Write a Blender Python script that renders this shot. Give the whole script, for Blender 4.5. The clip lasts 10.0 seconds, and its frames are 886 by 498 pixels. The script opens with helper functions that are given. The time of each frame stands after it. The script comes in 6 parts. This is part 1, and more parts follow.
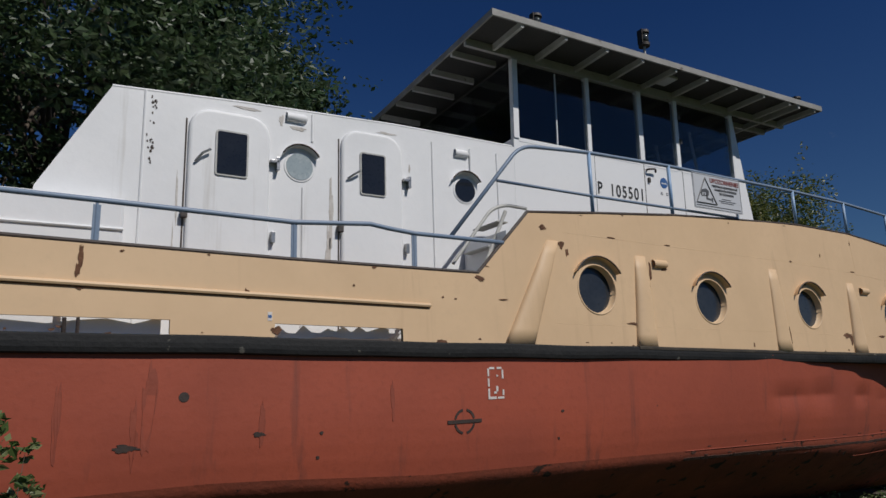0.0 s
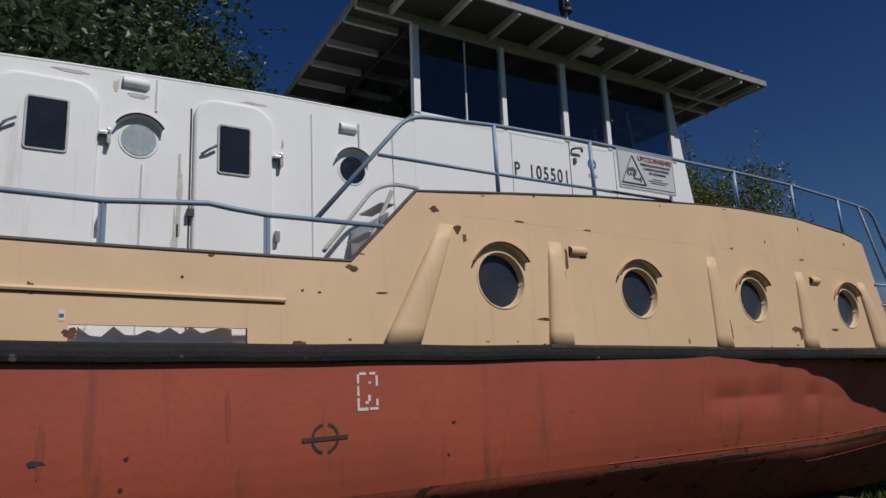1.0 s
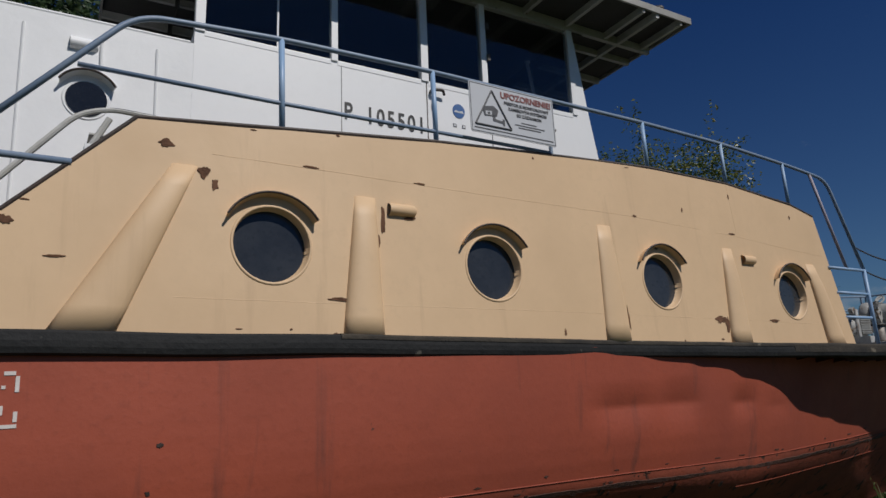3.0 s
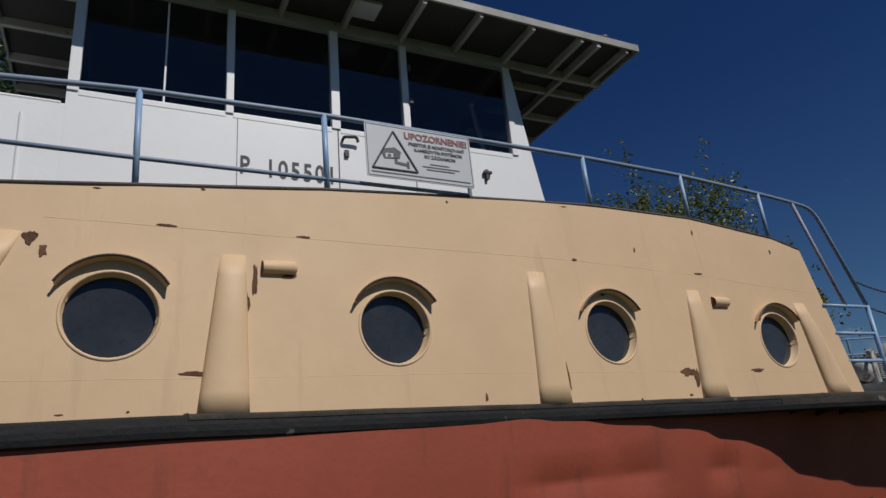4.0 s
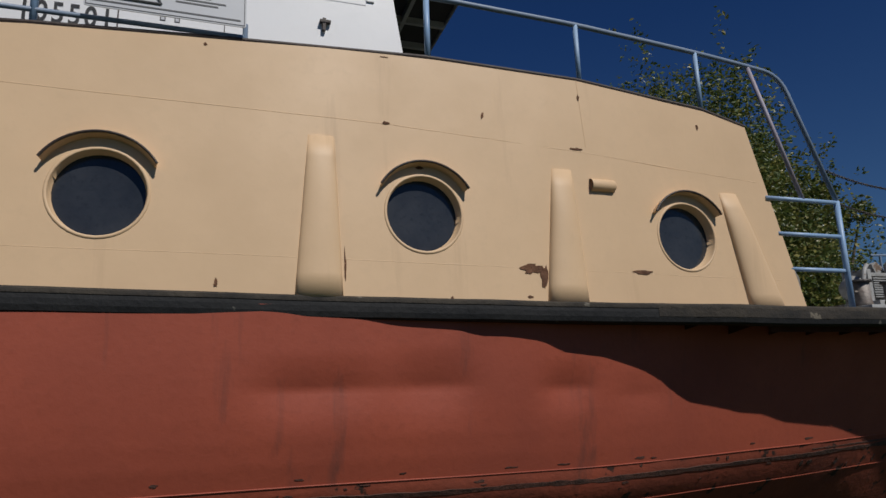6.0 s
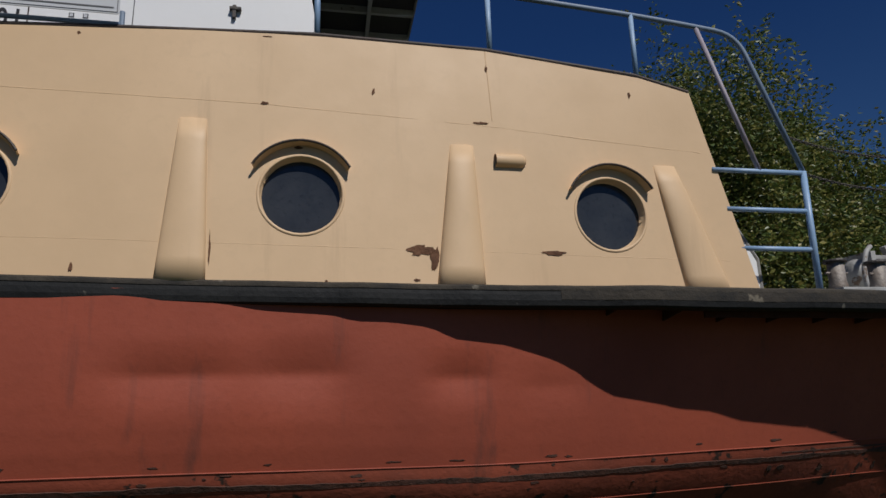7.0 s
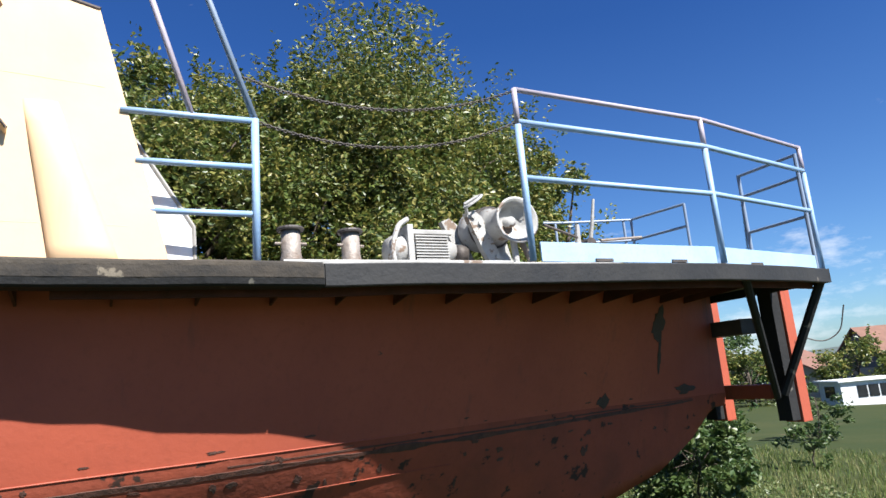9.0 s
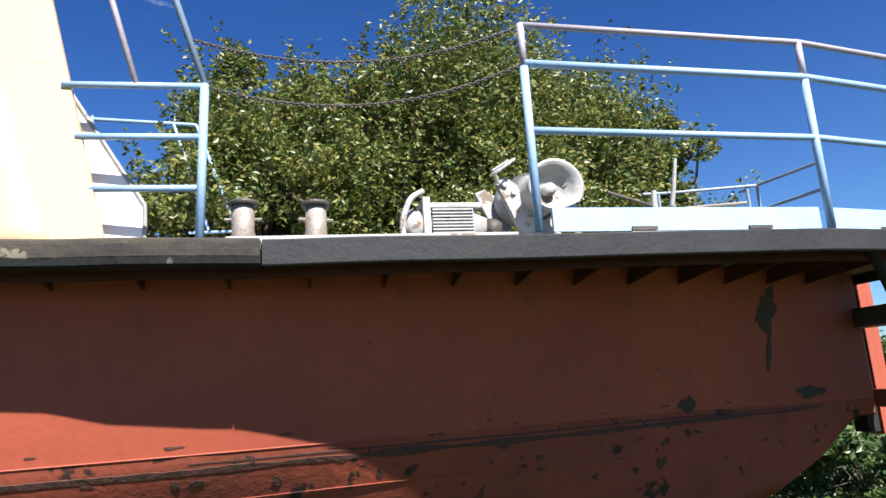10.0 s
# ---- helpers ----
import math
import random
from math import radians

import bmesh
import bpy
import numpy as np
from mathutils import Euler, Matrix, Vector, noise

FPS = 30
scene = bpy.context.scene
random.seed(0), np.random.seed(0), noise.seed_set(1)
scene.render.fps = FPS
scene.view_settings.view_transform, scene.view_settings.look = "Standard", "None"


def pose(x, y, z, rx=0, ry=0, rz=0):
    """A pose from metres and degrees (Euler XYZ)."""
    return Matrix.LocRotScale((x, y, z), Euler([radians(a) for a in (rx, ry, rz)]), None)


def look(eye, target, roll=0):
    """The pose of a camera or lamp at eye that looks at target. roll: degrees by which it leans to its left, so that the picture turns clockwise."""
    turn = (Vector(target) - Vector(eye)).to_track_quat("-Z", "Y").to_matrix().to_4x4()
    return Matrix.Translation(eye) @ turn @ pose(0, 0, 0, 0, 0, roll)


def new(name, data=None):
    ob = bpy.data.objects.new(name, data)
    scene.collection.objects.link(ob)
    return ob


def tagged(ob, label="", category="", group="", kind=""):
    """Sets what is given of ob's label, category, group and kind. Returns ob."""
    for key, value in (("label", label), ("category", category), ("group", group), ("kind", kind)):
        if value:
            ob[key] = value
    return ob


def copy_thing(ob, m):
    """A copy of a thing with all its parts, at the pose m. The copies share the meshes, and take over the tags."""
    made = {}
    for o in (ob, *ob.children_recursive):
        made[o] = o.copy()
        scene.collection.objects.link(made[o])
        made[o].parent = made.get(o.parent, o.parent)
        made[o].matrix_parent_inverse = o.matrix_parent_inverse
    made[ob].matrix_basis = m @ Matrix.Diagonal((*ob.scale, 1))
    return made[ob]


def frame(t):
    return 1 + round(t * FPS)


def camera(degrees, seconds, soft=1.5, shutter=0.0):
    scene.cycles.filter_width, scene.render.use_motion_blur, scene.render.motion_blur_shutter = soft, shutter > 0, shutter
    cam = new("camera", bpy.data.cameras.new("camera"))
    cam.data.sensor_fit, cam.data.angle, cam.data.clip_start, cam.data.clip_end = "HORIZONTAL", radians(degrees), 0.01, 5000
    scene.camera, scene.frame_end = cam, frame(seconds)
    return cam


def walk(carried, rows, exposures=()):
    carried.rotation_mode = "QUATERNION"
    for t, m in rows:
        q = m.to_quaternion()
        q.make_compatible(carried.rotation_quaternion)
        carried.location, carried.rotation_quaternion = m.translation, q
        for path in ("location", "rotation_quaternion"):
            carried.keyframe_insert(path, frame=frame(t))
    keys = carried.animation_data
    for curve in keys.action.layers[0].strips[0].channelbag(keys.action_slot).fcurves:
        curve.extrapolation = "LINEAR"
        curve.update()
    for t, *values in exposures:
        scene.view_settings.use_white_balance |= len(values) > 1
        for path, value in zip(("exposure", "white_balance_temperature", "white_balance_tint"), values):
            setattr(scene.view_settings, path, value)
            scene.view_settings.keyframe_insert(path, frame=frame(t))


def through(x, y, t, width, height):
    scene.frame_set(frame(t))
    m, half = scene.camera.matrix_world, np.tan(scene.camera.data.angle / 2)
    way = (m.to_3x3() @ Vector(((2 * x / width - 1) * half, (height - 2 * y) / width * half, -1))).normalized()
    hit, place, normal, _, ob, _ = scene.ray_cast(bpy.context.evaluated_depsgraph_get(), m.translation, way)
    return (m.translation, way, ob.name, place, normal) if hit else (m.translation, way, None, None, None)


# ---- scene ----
cam = camera(67.7, 10.0)
PATH = [
    (0, (0.252, 0.205, 1.767), (1.274, 1.88, 2.151), -1.7),
    (0.5, (0.803, 0.353, 1.667), (1.904, 1.974, 2.07), -2.8),
    (1, (1.383, 0.497, 1.74), (2.45, 2.14, 2.14), -3.0),
    (1.5, (1.867, 0.673, 1.71), (2.866, 2.36, 2.105), -4.6),
    (2, (2.381, 0.843, 1.692), (3.417, 2.527, 1.997), -5.9),
    (2.5, (2.877, 0.901, 1.628), (3.825, 2.627, 1.978), -3.9),
    (3, (3.433, 1.013, 1.64), (4.499, 2.651, 2.066), -3.3),
    (3.2, (3.638, 1.046, 1.685), (4.744, 2.66, 2.096), -4.7),
    (4.3, (4.827, 0.996, 1.646), (5.743, 2.647, 2.304), -6.0),
    (4.5, (5.045, 1.024, 1.657), (6.005, 2.692, 2.202), -5.9),
    (5, (5.611, 1.012, 1.539), (6.355, 2.8, 2.04), -5.6),
    (5.5, (6.1, 1.032, 1.545), (6.752, 2.87, 1.987), -4.9),
    (5.7, (6.325, 1.076, 1.536), (7.059, 2.892, 1.935), -1.5),
    (6.8, (7.606, 0.986, 1.362), (8.103, 2.882, 1.759), -4.2),
    (7, (7.862, 0.97, 1.346), (8.299, 2.875, 1.769), -1.8),
    (7.5, (8.468, 0.965, 1.266), (8.976, 2.84, 1.741), -3.4),
    (8, (9.083, 0.974, 1.279), (9.691, 2.868, 1.486), -6.3),
    (8.5, (9.817, 1.071, 1.289), (10.666, 2.866, 1.532), -4.0),
    (9, (10.405, 1.125, 1.232), (11.319, 2.86, 1.625), -5.1),
    (9.2, (10.663, 1.125, 1.256), (11.488, 2.92, 1.569), -2.5),
    (9.5, (10.974, 1.235, 1.225), (11.713, 3.052, 1.615), -1.7),
    (10, (11.58, 1.36, 1.185), (11.986, 3.276, 1.591), -3.7),
]
EXPOSURES = [(0, -0.36), (7.0, -0.36), (7.5, -0.26), (8.0, 0.72), (8.5, 1.28), (9.0, 1.66), (10.0, 1.75)]
walk(cam, [(t, look(eye, target, roll)) for t, eye, target, roll in PATH], EXPOSURES)

# ---- sky and sun ----
SUN = Vector((0.19, -0.64, 0.74)).normalized()
world = bpy.data.worlds.new("sky")
scene.world = world
world.use_nodes = True
wn, wl = world.node_tree.nodes, world.node_tree.links
wn.clear()
sky = wn.new("ShaderNodeTexSky")
sky.sky_type, sky.sun_disc = "NISHITA", False
sky.sun_elevation = math.asin(SUN.z)
sky.sun_rotation = math.atan2(SUN.x, SUN.y)
sky.air_density, sky.dust_density, sky.ozone_density = 1.0, 0.3, 3.0
co = wn.new("ShaderNodeTexCoord")
mp = wn.new("ShaderNodeMapping")
mp.inputs["Scale"].default_value = (1.0, 1.0, 2.6)
wl.new(co.outputs["Generated"], mp.inputs["Vector"])
cn = wn.new("ShaderNodeTexNoise")
cn.inputs["Scale"].default_value, cn.inputs["Detail"].default_value, cn.inputs["Roughness"].default_value = 7.5, 9.0, 0.60
wl.new(mp.outputs["Vector"], cn.inputs["Vector"])
sep = wn.new("ShaderNodeSeparateXYZ")
wl.new(co.outputs["Generated"], sep.inputs["Vector"])
low = wn.new("ShaderNodeMapRange")
low.inputs["From Min"].default_value, low.inputs["From Max"].default_value = 0.0, 0.26
low.inputs["To Min"].default_value, low.inputs["To Max"].default_value = 0.21, -0.01
wl.new(sep.outputs["Z"], low.inputs["Value"])
cad = wn.new("ShaderNodeMath")
cad.operation = "ADD"
wl.new(cn.outputs["Fac"], cad.inputs[0]), wl.new(low.outputs["Result"], cad.inputs[1])
cr = wn.new("ShaderNodeMapRange")
cr.inputs["From Min"].default_value, cr.inputs["From Max"].default_value = 0.66, 0.86
cr.inputs["To Max"].default_value = 0.75
wl.new(cad.outputs[0], cr.inputs["Value"])
tint = wn.new("ShaderNodeMix")
tint.data_type, tint.blend_type = "RGBA", "MULTIPLY"
tint.inputs["Factor"].default_value = 1.0
hazy = wn.new("ShaderNodeMapRange")
hazy.inputs["From Min"].default_value, hazy.inputs["From Max"].default_value = 0.04, 0.48
wl.new(sep.outputs["Z"], hazy.inputs["Value"])
blue = wn.new("ShaderNodeMix")
blue.data_type = "RGBA"
blue.inputs["A"].default_value, blue.inputs["B"].default_value = (0.66, 0.95, 1.30, 1), (0.28, 0.59, 1.12, 1)
wl.new(hazy.outputs["Result"], blue.inputs["Factor"]), wl.new(blue.outputs["Result"], tint.inputs["B"])
wl.new(sky.outputs["Color"], tint.inputs["A"])
cm = wn.new("ShaderNodeMix")
cm.data_type = "RGBA"
cm.inputs["B"].default_value = (9.5, 9.9, 10.6, 1)
wl.new(cr.outputs["Result"], cm.inputs["Factor"]), wl.new(tint.outputs["Result"], cm.inputs["A"])
bg = wn.new("ShaderNodeBackground")
bg.inputs["Strength"].default_value = 0.037
wl.new(cm.outputs["Result"], bg.inputs["Color"])
wo = wn.new("ShaderNodeOutputWorld")
wl.new(bg.outputs["Background"], wo.inputs["Surface"])
sun = new("sun", bpy.data.lights.new("sun", "SUN"))
sun.data.energy, sun.data.angle, sun.data.color = 4.0, radians(0.53), (1.0, 0.965, 0.925)
sun.matrix_world = look(SUN * 60, (0, 0, 0))


# ---- materials ----
def mat(name, c1, c2, rough=0.5, metal=0.0, s1=1.6, s2=40.0, bump=0.15, spots=None, streak=None, spec=0.5, grain=0.25):
    """Paint, metal, earth: two scales of colour, fine relief, spots (colour, scale, threshold) and upright streaks (colour, threshold)."""
    m = bpy.data.materials.new(name)
    m.use_nodes = True
    n, l = m.node_tree.nodes, m.node_tree.links
    b = n["Principled BSDF"]
    tc = n.new("ShaderNodeTexCoord")
    def noise_node(scale, detail=6.0, stretch=None, shift=0.0):
        t = n.new("ShaderNodeTexNoise")
        t.inputs["Scale"].default_value, t.inputs["Detail"].default_value, t.inputs["Roughness"].default_value = scale, detail, 0.62
        g = n.new("ShaderNodeMapping")
        g.inputs["Location"].default_value = (shift, shift * 0.7, shift * 0.3)
        if stretch:
            g.inputs["Scale"].default_value = stretch
        l.new(tc.outputs["Object"], g.inputs["Vector"]), l.new(g.outputs["Vector"], t.inputs["Vector"])
        return t.outputs["Fac"]
    def band(src, lo, hi):
        r = n.new("ShaderNodeMapRange")
        r.inputs["From Min"].default_value, r.inputs["From Max"].default_value = lo, hi
        l.new(src, r.inputs["Value"])
        return r.outputs["Result"]
    def mix(fac, a, c):
        x = n.new("ShaderNodeMix")
        x.data_type = "RGBA"
        l.new(fac, x.inputs["Factor"])
        if isinstance(a, tuple):
            x.inputs["A"].default_value = (*a, 1)
        else:
            l.new(a, x.inputs["A"])
        x.inputs["B"].default_value = (*c, 1)
        return x.outputs["Result"]
    big, fine = noise_node(s1, 5), noise_node(s2, 4, None, 3.0)
    col = mix(band(big, 0.32, 0.68), c1, c2)
    dark = tuple(v * (1 - grain) for v in c1)
    col = mix(band(fine, 0.52, 0.85), col, dark)
    rough_add = band(big, 0.2, 0.8)
    if streak:
        col = mix(band(noise_node(1.0, 5, (5.5, 5.5, 0.35), 7.0), streak[1], streak[1] + 0.16), col, streak[0])
    if spots:
        col = mix(band(noise_node(spots[1], 7, None, 11.0), spots[2], spots[2] + 0.03), col, spots[0])
    l.new(col, b.inputs["Base Color"])
    rr = n.new("ShaderNodeMapRange")
    rr.inputs["To Min"].default_value, rr.inputs["To Max"].default_value = max(0.02, rough - 0.08), min(1, rough + 0.12)
    l.new(rough_add, rr.inputs["Value"]), l.new(rr.outputs["Result"], b.inputs["Roughness"])
    b.inputs["Metallic"].default_value = metal
    b.inputs["Specular IOR Level"].default_value = spec
    if bump:
        bp = n.new("ShaderNodeBump")
        bp.inputs["Strength"].default_value, bp.inputs["Distance"].default_value = bump, 0.01
        ad = n.new("ShaderNodeMath")
        ad.operation = "MULTIPLY_ADD"
        ad.inputs[1].default_value = 4.0
        l.new(big, ad.inputs[0]), l.new(fine, ad.inputs[2])
        l.new(ad.outputs[0], bp.inputs["Height"]), l.new(bp.outputs["Normal"], b.inputs["Normal"])
    return m


def glass_mat(name, colour, rough):
    m = bpy.data.materials.new(name)
    m.use_nodes = True
    b = m.node_tree.nodes["Principled BSDF"]
    b.inputs["Base Color"].default_value = (*colour, 1)
    b.inputs["Roughness"].default_value, b.inputs["IOR"].default_value = rough, 1.45
    b.inputs["Transmission Weight"].default_value = 1.0
    return m


def leaf_mat(name, c1, c2, c3, through=0.35):
    m = bpy.data.materials.new(name)
    m.use_nodes = True
    n, l = m.node_tree.nodes, m.node_tree.links
    b, out = n["Principled BSDF"], n["Material Output"]
    g = n.new("ShaderNodeNewGeometry")
    r = n.new("ShaderNodeValToRGB")
    r.color_ramp.elements[0].color, r.color_ramp.elements[1].color = (*c1, 1), (*c3, 1)
    e = r.color_ramp.elements.new(0.5)
    e.color = (*c2, 1)
    l.new(g.outputs["Random Per Island"], r.inputs["Fac"])
    l.new(r.outputs["Color"], b.inputs["Base Color"])
    b.inputs["Roughness"].default_value = 0.42
    t = n.new("ShaderNodeBsdfTranslucent")
    l.new(r.outputs["Color"], t.inputs["Color"])
    x = n.new("ShaderNodeMixShader")
    x.inputs["Fac"].default_value = through
    l.new(b.outputs[0], x.inputs[1]), l.new(t.outputs[0], x.inputs[2]), l.new(x.outputs[0], out.inputs["Surface"])
    return m


RUST = (0.10, 0.045, 0.022)
M_RED = mat("red_antifouling", (0.355, 0.072, 0.035), (0.275, 0.055, 0.028), 0.66, s1=0.9, s2=22, bump=0.18, spots=((0.07, 0.032, 0.022), 4.5, 0.715), streak=((0.17, 0.045, 0.028), 0.60))
M_BOTTOM = mat("rusty_bottom_paint", (0.30, 0.066, 0.034), (0.20, 0.052, 0.030), 0.78, s1=2.0, s2=25, bump=0.35, spots=((0.04, 0.022, 0.016), 5.0, 0.60), streak=((0.12, 0.04, 0.026), 0.62), spec=0.3)
M_CREAM = mat("cream_paint", (0.69, 0.48, 0.285), (0.61, 0.42, 0.246), 0.55, s1=1.1, s2=14, bump=0.07, spots=(RUST, 7.0, 0.755), streak=((0.55, 0.375, 0.22), 0.60), grain=0.10)
M_WHITE = mat("white_paint", (0.80, 0.80, 0.80), (0.72, 0.725, 0.73), 0.5, s1=1.2, s2=15, bump=0.12, spots=((0.30, 0.24, 0.19), 6.0, 0.74), streak=((0.52, 0.50, 0.47), 0.64), grain=0.08)
M_WHITE_CLEAN = mat("white_wheelhouse_paint", (0.80, 0.80, 0.80), (0.75, 0.755, 0.76), 0.42, s1=1.0, s2=15, bump=0.05, grain=0.05)
M_BLACK = mat("black_strake", (0.012, 0.0125, 0.0135), (0.022, 0.022, 0.022), 0.7, s1=2.5, s2=30, bump=0.4, spots=((0.10, 0.095, 0.08), 9.0, 0.66), spec=0.25)
M_WORN = mat("worn_strake_top", (0.060, 0.050, 0.038), (0.032, 0.030, 0.028), 0.85, s1=5, s2=40, bump=0.6, spots=((0.14, 0.125, 0.10), 9.0, 0.64), spec=0.25)
M_RUBBED = mat("rubbed_strake_face", (0.065, 0.054, 0.042), (0.022, 0.022, 0.022), 0.85, s1=3.2, s2=40, bump=0.5, spots=((0.15, 0.13, 0.10), 7.0, 0.63), spec=0.2)
# darker copy of the hull red: the overhang's shade is in the colour
M_RED_SHADE = mat("shaded_bracket_paint", (0.10, 0.032, 0.020), (0.055, 0.024, 0.017), 0.8, s1=5, bump=0.3, spec=0.2)
# fouling on the spots; on the long bands the painted shade of a groove
M_FOUL_AND_GROOVE = mat("dark_fouling", (0.095, 0.036, 0.023), (0.050, 0.026, 0.018), 0.8, s1=14, s2=60, bump=0.4)
M_ROOFEDGE = mat("weathered_roof_edge", (0.34, 0.33, 0.31), (0.24, 0.23, 0.21), 0.6, s1=5, bump=0.2, spots=((0.12, 0.10, 0.08), 8.0, 0.64))
M_STREAK = mat("dark_run_on_red_paint", (0.285, 0.062, 0.032), (0.235, 0.052, 0.029), 0.65, s1=5, s2=30, bump=0.1)
M_GRIME = mat("grime_on_white_paint", (0.44, 0.40, 0.36), (0.60, 0.575, 0.545), 0.7, s1=12, s2=60, bump=0.2)
M_DARKTRIM = mat("dark_edge_trim", (0.03, 0.022, 0.018), (0.05, 0.03, 0.022), 0.6, s1=5, bump=0.3)
M_GREYSTRAKE = mat("grey_deck_edge", (0.016, 0.017, 0.019), (0.027, 0.027, 0.027), 0.65, s1=2.2, s2=35, bump=0.3, spots=((0.12, 0.105, 0.09), 5.0, 0.65), spec=0.3)
M_BLUE = mat("blue_rail_paint", (0.22, 0.36, 0.56), (0.30, 0.42, 0.58), 0.42, s1=4, s2=50, bump=0.1, spots=((0.30, 0.22, 0.2), 6.0, 0.70), grain=0.12)
M_BLUEGREY = mat("weathered_blue_rail", (0.17, 0.235, 0.335), (0.21, 0.265, 0.35), 0.45, s1=4, s2=50, bump=0.1, spots=((0.2, 0.16, 0.15), 7.0, 0.68), grain=0.15)
M_PALEBLUE = mat("pale_blue_plate", (0.28, 0.43, 0.60), (0.34, 0.48, 0.63), 0.45, s1=3, bump=0.1, grain=0.1)
M_FADED = mat("faded_pink_rail", (0.36, 0.30, 0.33), (0.30, 0.29, 0.36), 0.55, s1=6, bump=0.15)
M_GREYSTEEL = mat("grey_machine_paint", (0.40, 0.40, 0.385), (0.27, 0.265, 0.25), 0.6, s1=5, s2=40, bump=0.25, spots=((0.17, 0.12, 0.085), 7.0, 0.585), grain=0.2)
M_DARKSTEEL = mat("dark_steel", (0.05, 0.045, 0.042), (0.09, 0.075, 0.065), 0.6, 0.3, s1=6, bump=0.3)
M_BOLLARD = mat("worn_bollard_steel", (0.30, 0.27, 0.24), (0.14, 0.10, 0.075), 0.6, 0.2, s1=9, bump=0.4)
M_DECK = mat("deck_steel", (0.14, 0.11, 0.09), (0.20, 0.18, 0.16), 0.7, s1=3, bump=0.3)
# roof slab: near black in place of the shade under the overhang
M_ROOF_SHADE = mat("roof_underside", (0.036, 0.034, 0.031), (0.055, 0.052, 0.048), 0.7, s1=3, bump=0.1)
M_ROOFTRIM = mat("roof_trim", (0.50, 0.50, 0.48), (0.40, 0.39, 0.36), 0.5, s1=5, bump=0.2, spots=((0.16, 0.13, 0.10), 7.0, 0.66))
# inside surfaces: the dimness behind the glass is put into this colour
M_INDOOR_SHADE = mat("dark_interior", (0.045, 0.042, 0.04), (0.07, 0.065, 0.06), 0.8, s1=3, bump=0)
M_RUST = mat("bare_rust", (0.16, 0.07, 0.032), (0.085, 0.04, 0.022), 0.85, s1=14, s2=90, bump=0.5)
M_STAIN = mat("black_stain", (0.03, 0.022, 0.019), (0.055, 0.034, 0.026), 0.7, s1=12, bump=0.2)
M_INK = mat("black_lettering", (0.02, 0.02, 0.022), (0.03, 0.03, 0.03), 0.5, s1=9, bump=0)
M_GREYINK = mat("grey_lettering", (0.07, 0.07, 0.075), (0.10, 0.10, 0.105), 0.5, s1=9, bump=0)
M_REDINK = mat("red_lettering", (0.22, 0.075, 0.065), (0.26, 0.09, 0.08), 0.5, s1=9, bump=0)
M_BLUEINK = mat("blue_badge", (0.03, 0.10, 0.28), (0.04, 0.12, 0.30), 0.4, s1=9, bump=0)
M_CHALK = mat("white_marking_paint", (0.72, 0.68, 0.64), (0.55, 0.48, 0.44), 0.7, s1=14, bump=0.1)
M_SIGN = mat("sign_plate", (0.56, 0.57, 0.59), (0.52, 0.53, 0.55), 0.35, s1=3, bump=0.02, grain=0.03)
M_CHROME = mat("worn_chrome", (0.45, 0.45, 0.45), (0.3, 0.3, 0.3), 0.35, 0.9, s1=15, bump=0.1)
M_GLASS = glass_mat("tinted_window_glass", (0.42, 0.47, 0.52), 0.03)
M_PORTGLASS = mat("dusty_porthole_glass", (0.022, 0.026, 0.032), (0.036, 0.040, 0.046), 0.10, s1=4, s2=30, bump=0.01, grain=0.15)
M_MILK = mat("frosted_port_glass", (0.30, 0.36, 0.38), (0.38, 0.43, 0.45), 0.25, s1=8, bump=0.05)
M_BARK = mat("bark", (0.10, 0.075, 0.055), (0.06, 0.048, 0.038), 0.85, s1=4, s2=30, bump=0.8)
M_LEAF_DARK = leaf_mat("dark_leaves", (0.030, 0.060, 0.022), (0.050, 0.085, 0.032), (0.085, 0.115, 0.055))
M_LEAF = leaf_mat("green_leaves", (0.050, 0.088, 0.020), (0.115, 0.150, 0.032), (0.26, 0.23, 0.060), 0.30)
M_LEAF_BUSH = leaf_mat("bush_leaves", (0.035, 0.075, 0.020), (0.065, 0.11, 0.030), (0.12, 0.16, 0.05))
M_WEED = leaf_mat("weed_leaves", (0.07, 0.12, 0.03), (0.12, 0.16, 0.055), (0.22, 0.24, 0.11))
M_GRASS = leaf_mat("grass_blades", (0.09, 0.14, 0.03), (0.15, 0.19, 0.055), (0.28, 0.26, 0.12))
M_GROUND = mat("meadow_ground", (0.030, 0.044, 0.015), (0.048, 0.056, 0.021), 0.95, s1=0.35, s2=6, bump=0.6, spots=((0.11, 0.085, 0.055), 0.6, 0.66), spec=0.1)
M_HILL = mat("wooded_hill", (0.055, 0.075, 0.07), (0.075, 0.095, 0.08), 0.95, s1=0.02, s2=0.3, bump=0)
M_ROOFTILE = mat("orange_roof_tiles", (0.19, 0.095, 0.065), (0.15, 0.078, 0.056), 0.8, s1=1.5, s2=12, bump=0.5)
M_PLASTER = mat("house_plaster", (0.42, 0.35, 0.28), (0.36, 0.31, 0.26), 0.85, s1=0.8, s2=8, bump=0.2)
M_GABLE = mat("grey_gable_boards", (0.10, 0.10, 0.11), (0.14, 0.14, 0.15), 0.8, s1=1.5, bump=0.2)
M_SHED = mat("white_shed_paint", (0.66, 0.68, 0.68), (0.56, 0.58, 0.58), 0.6, s1=1.5, bump=0.1)


# ---- building kit ----
BASE = {}


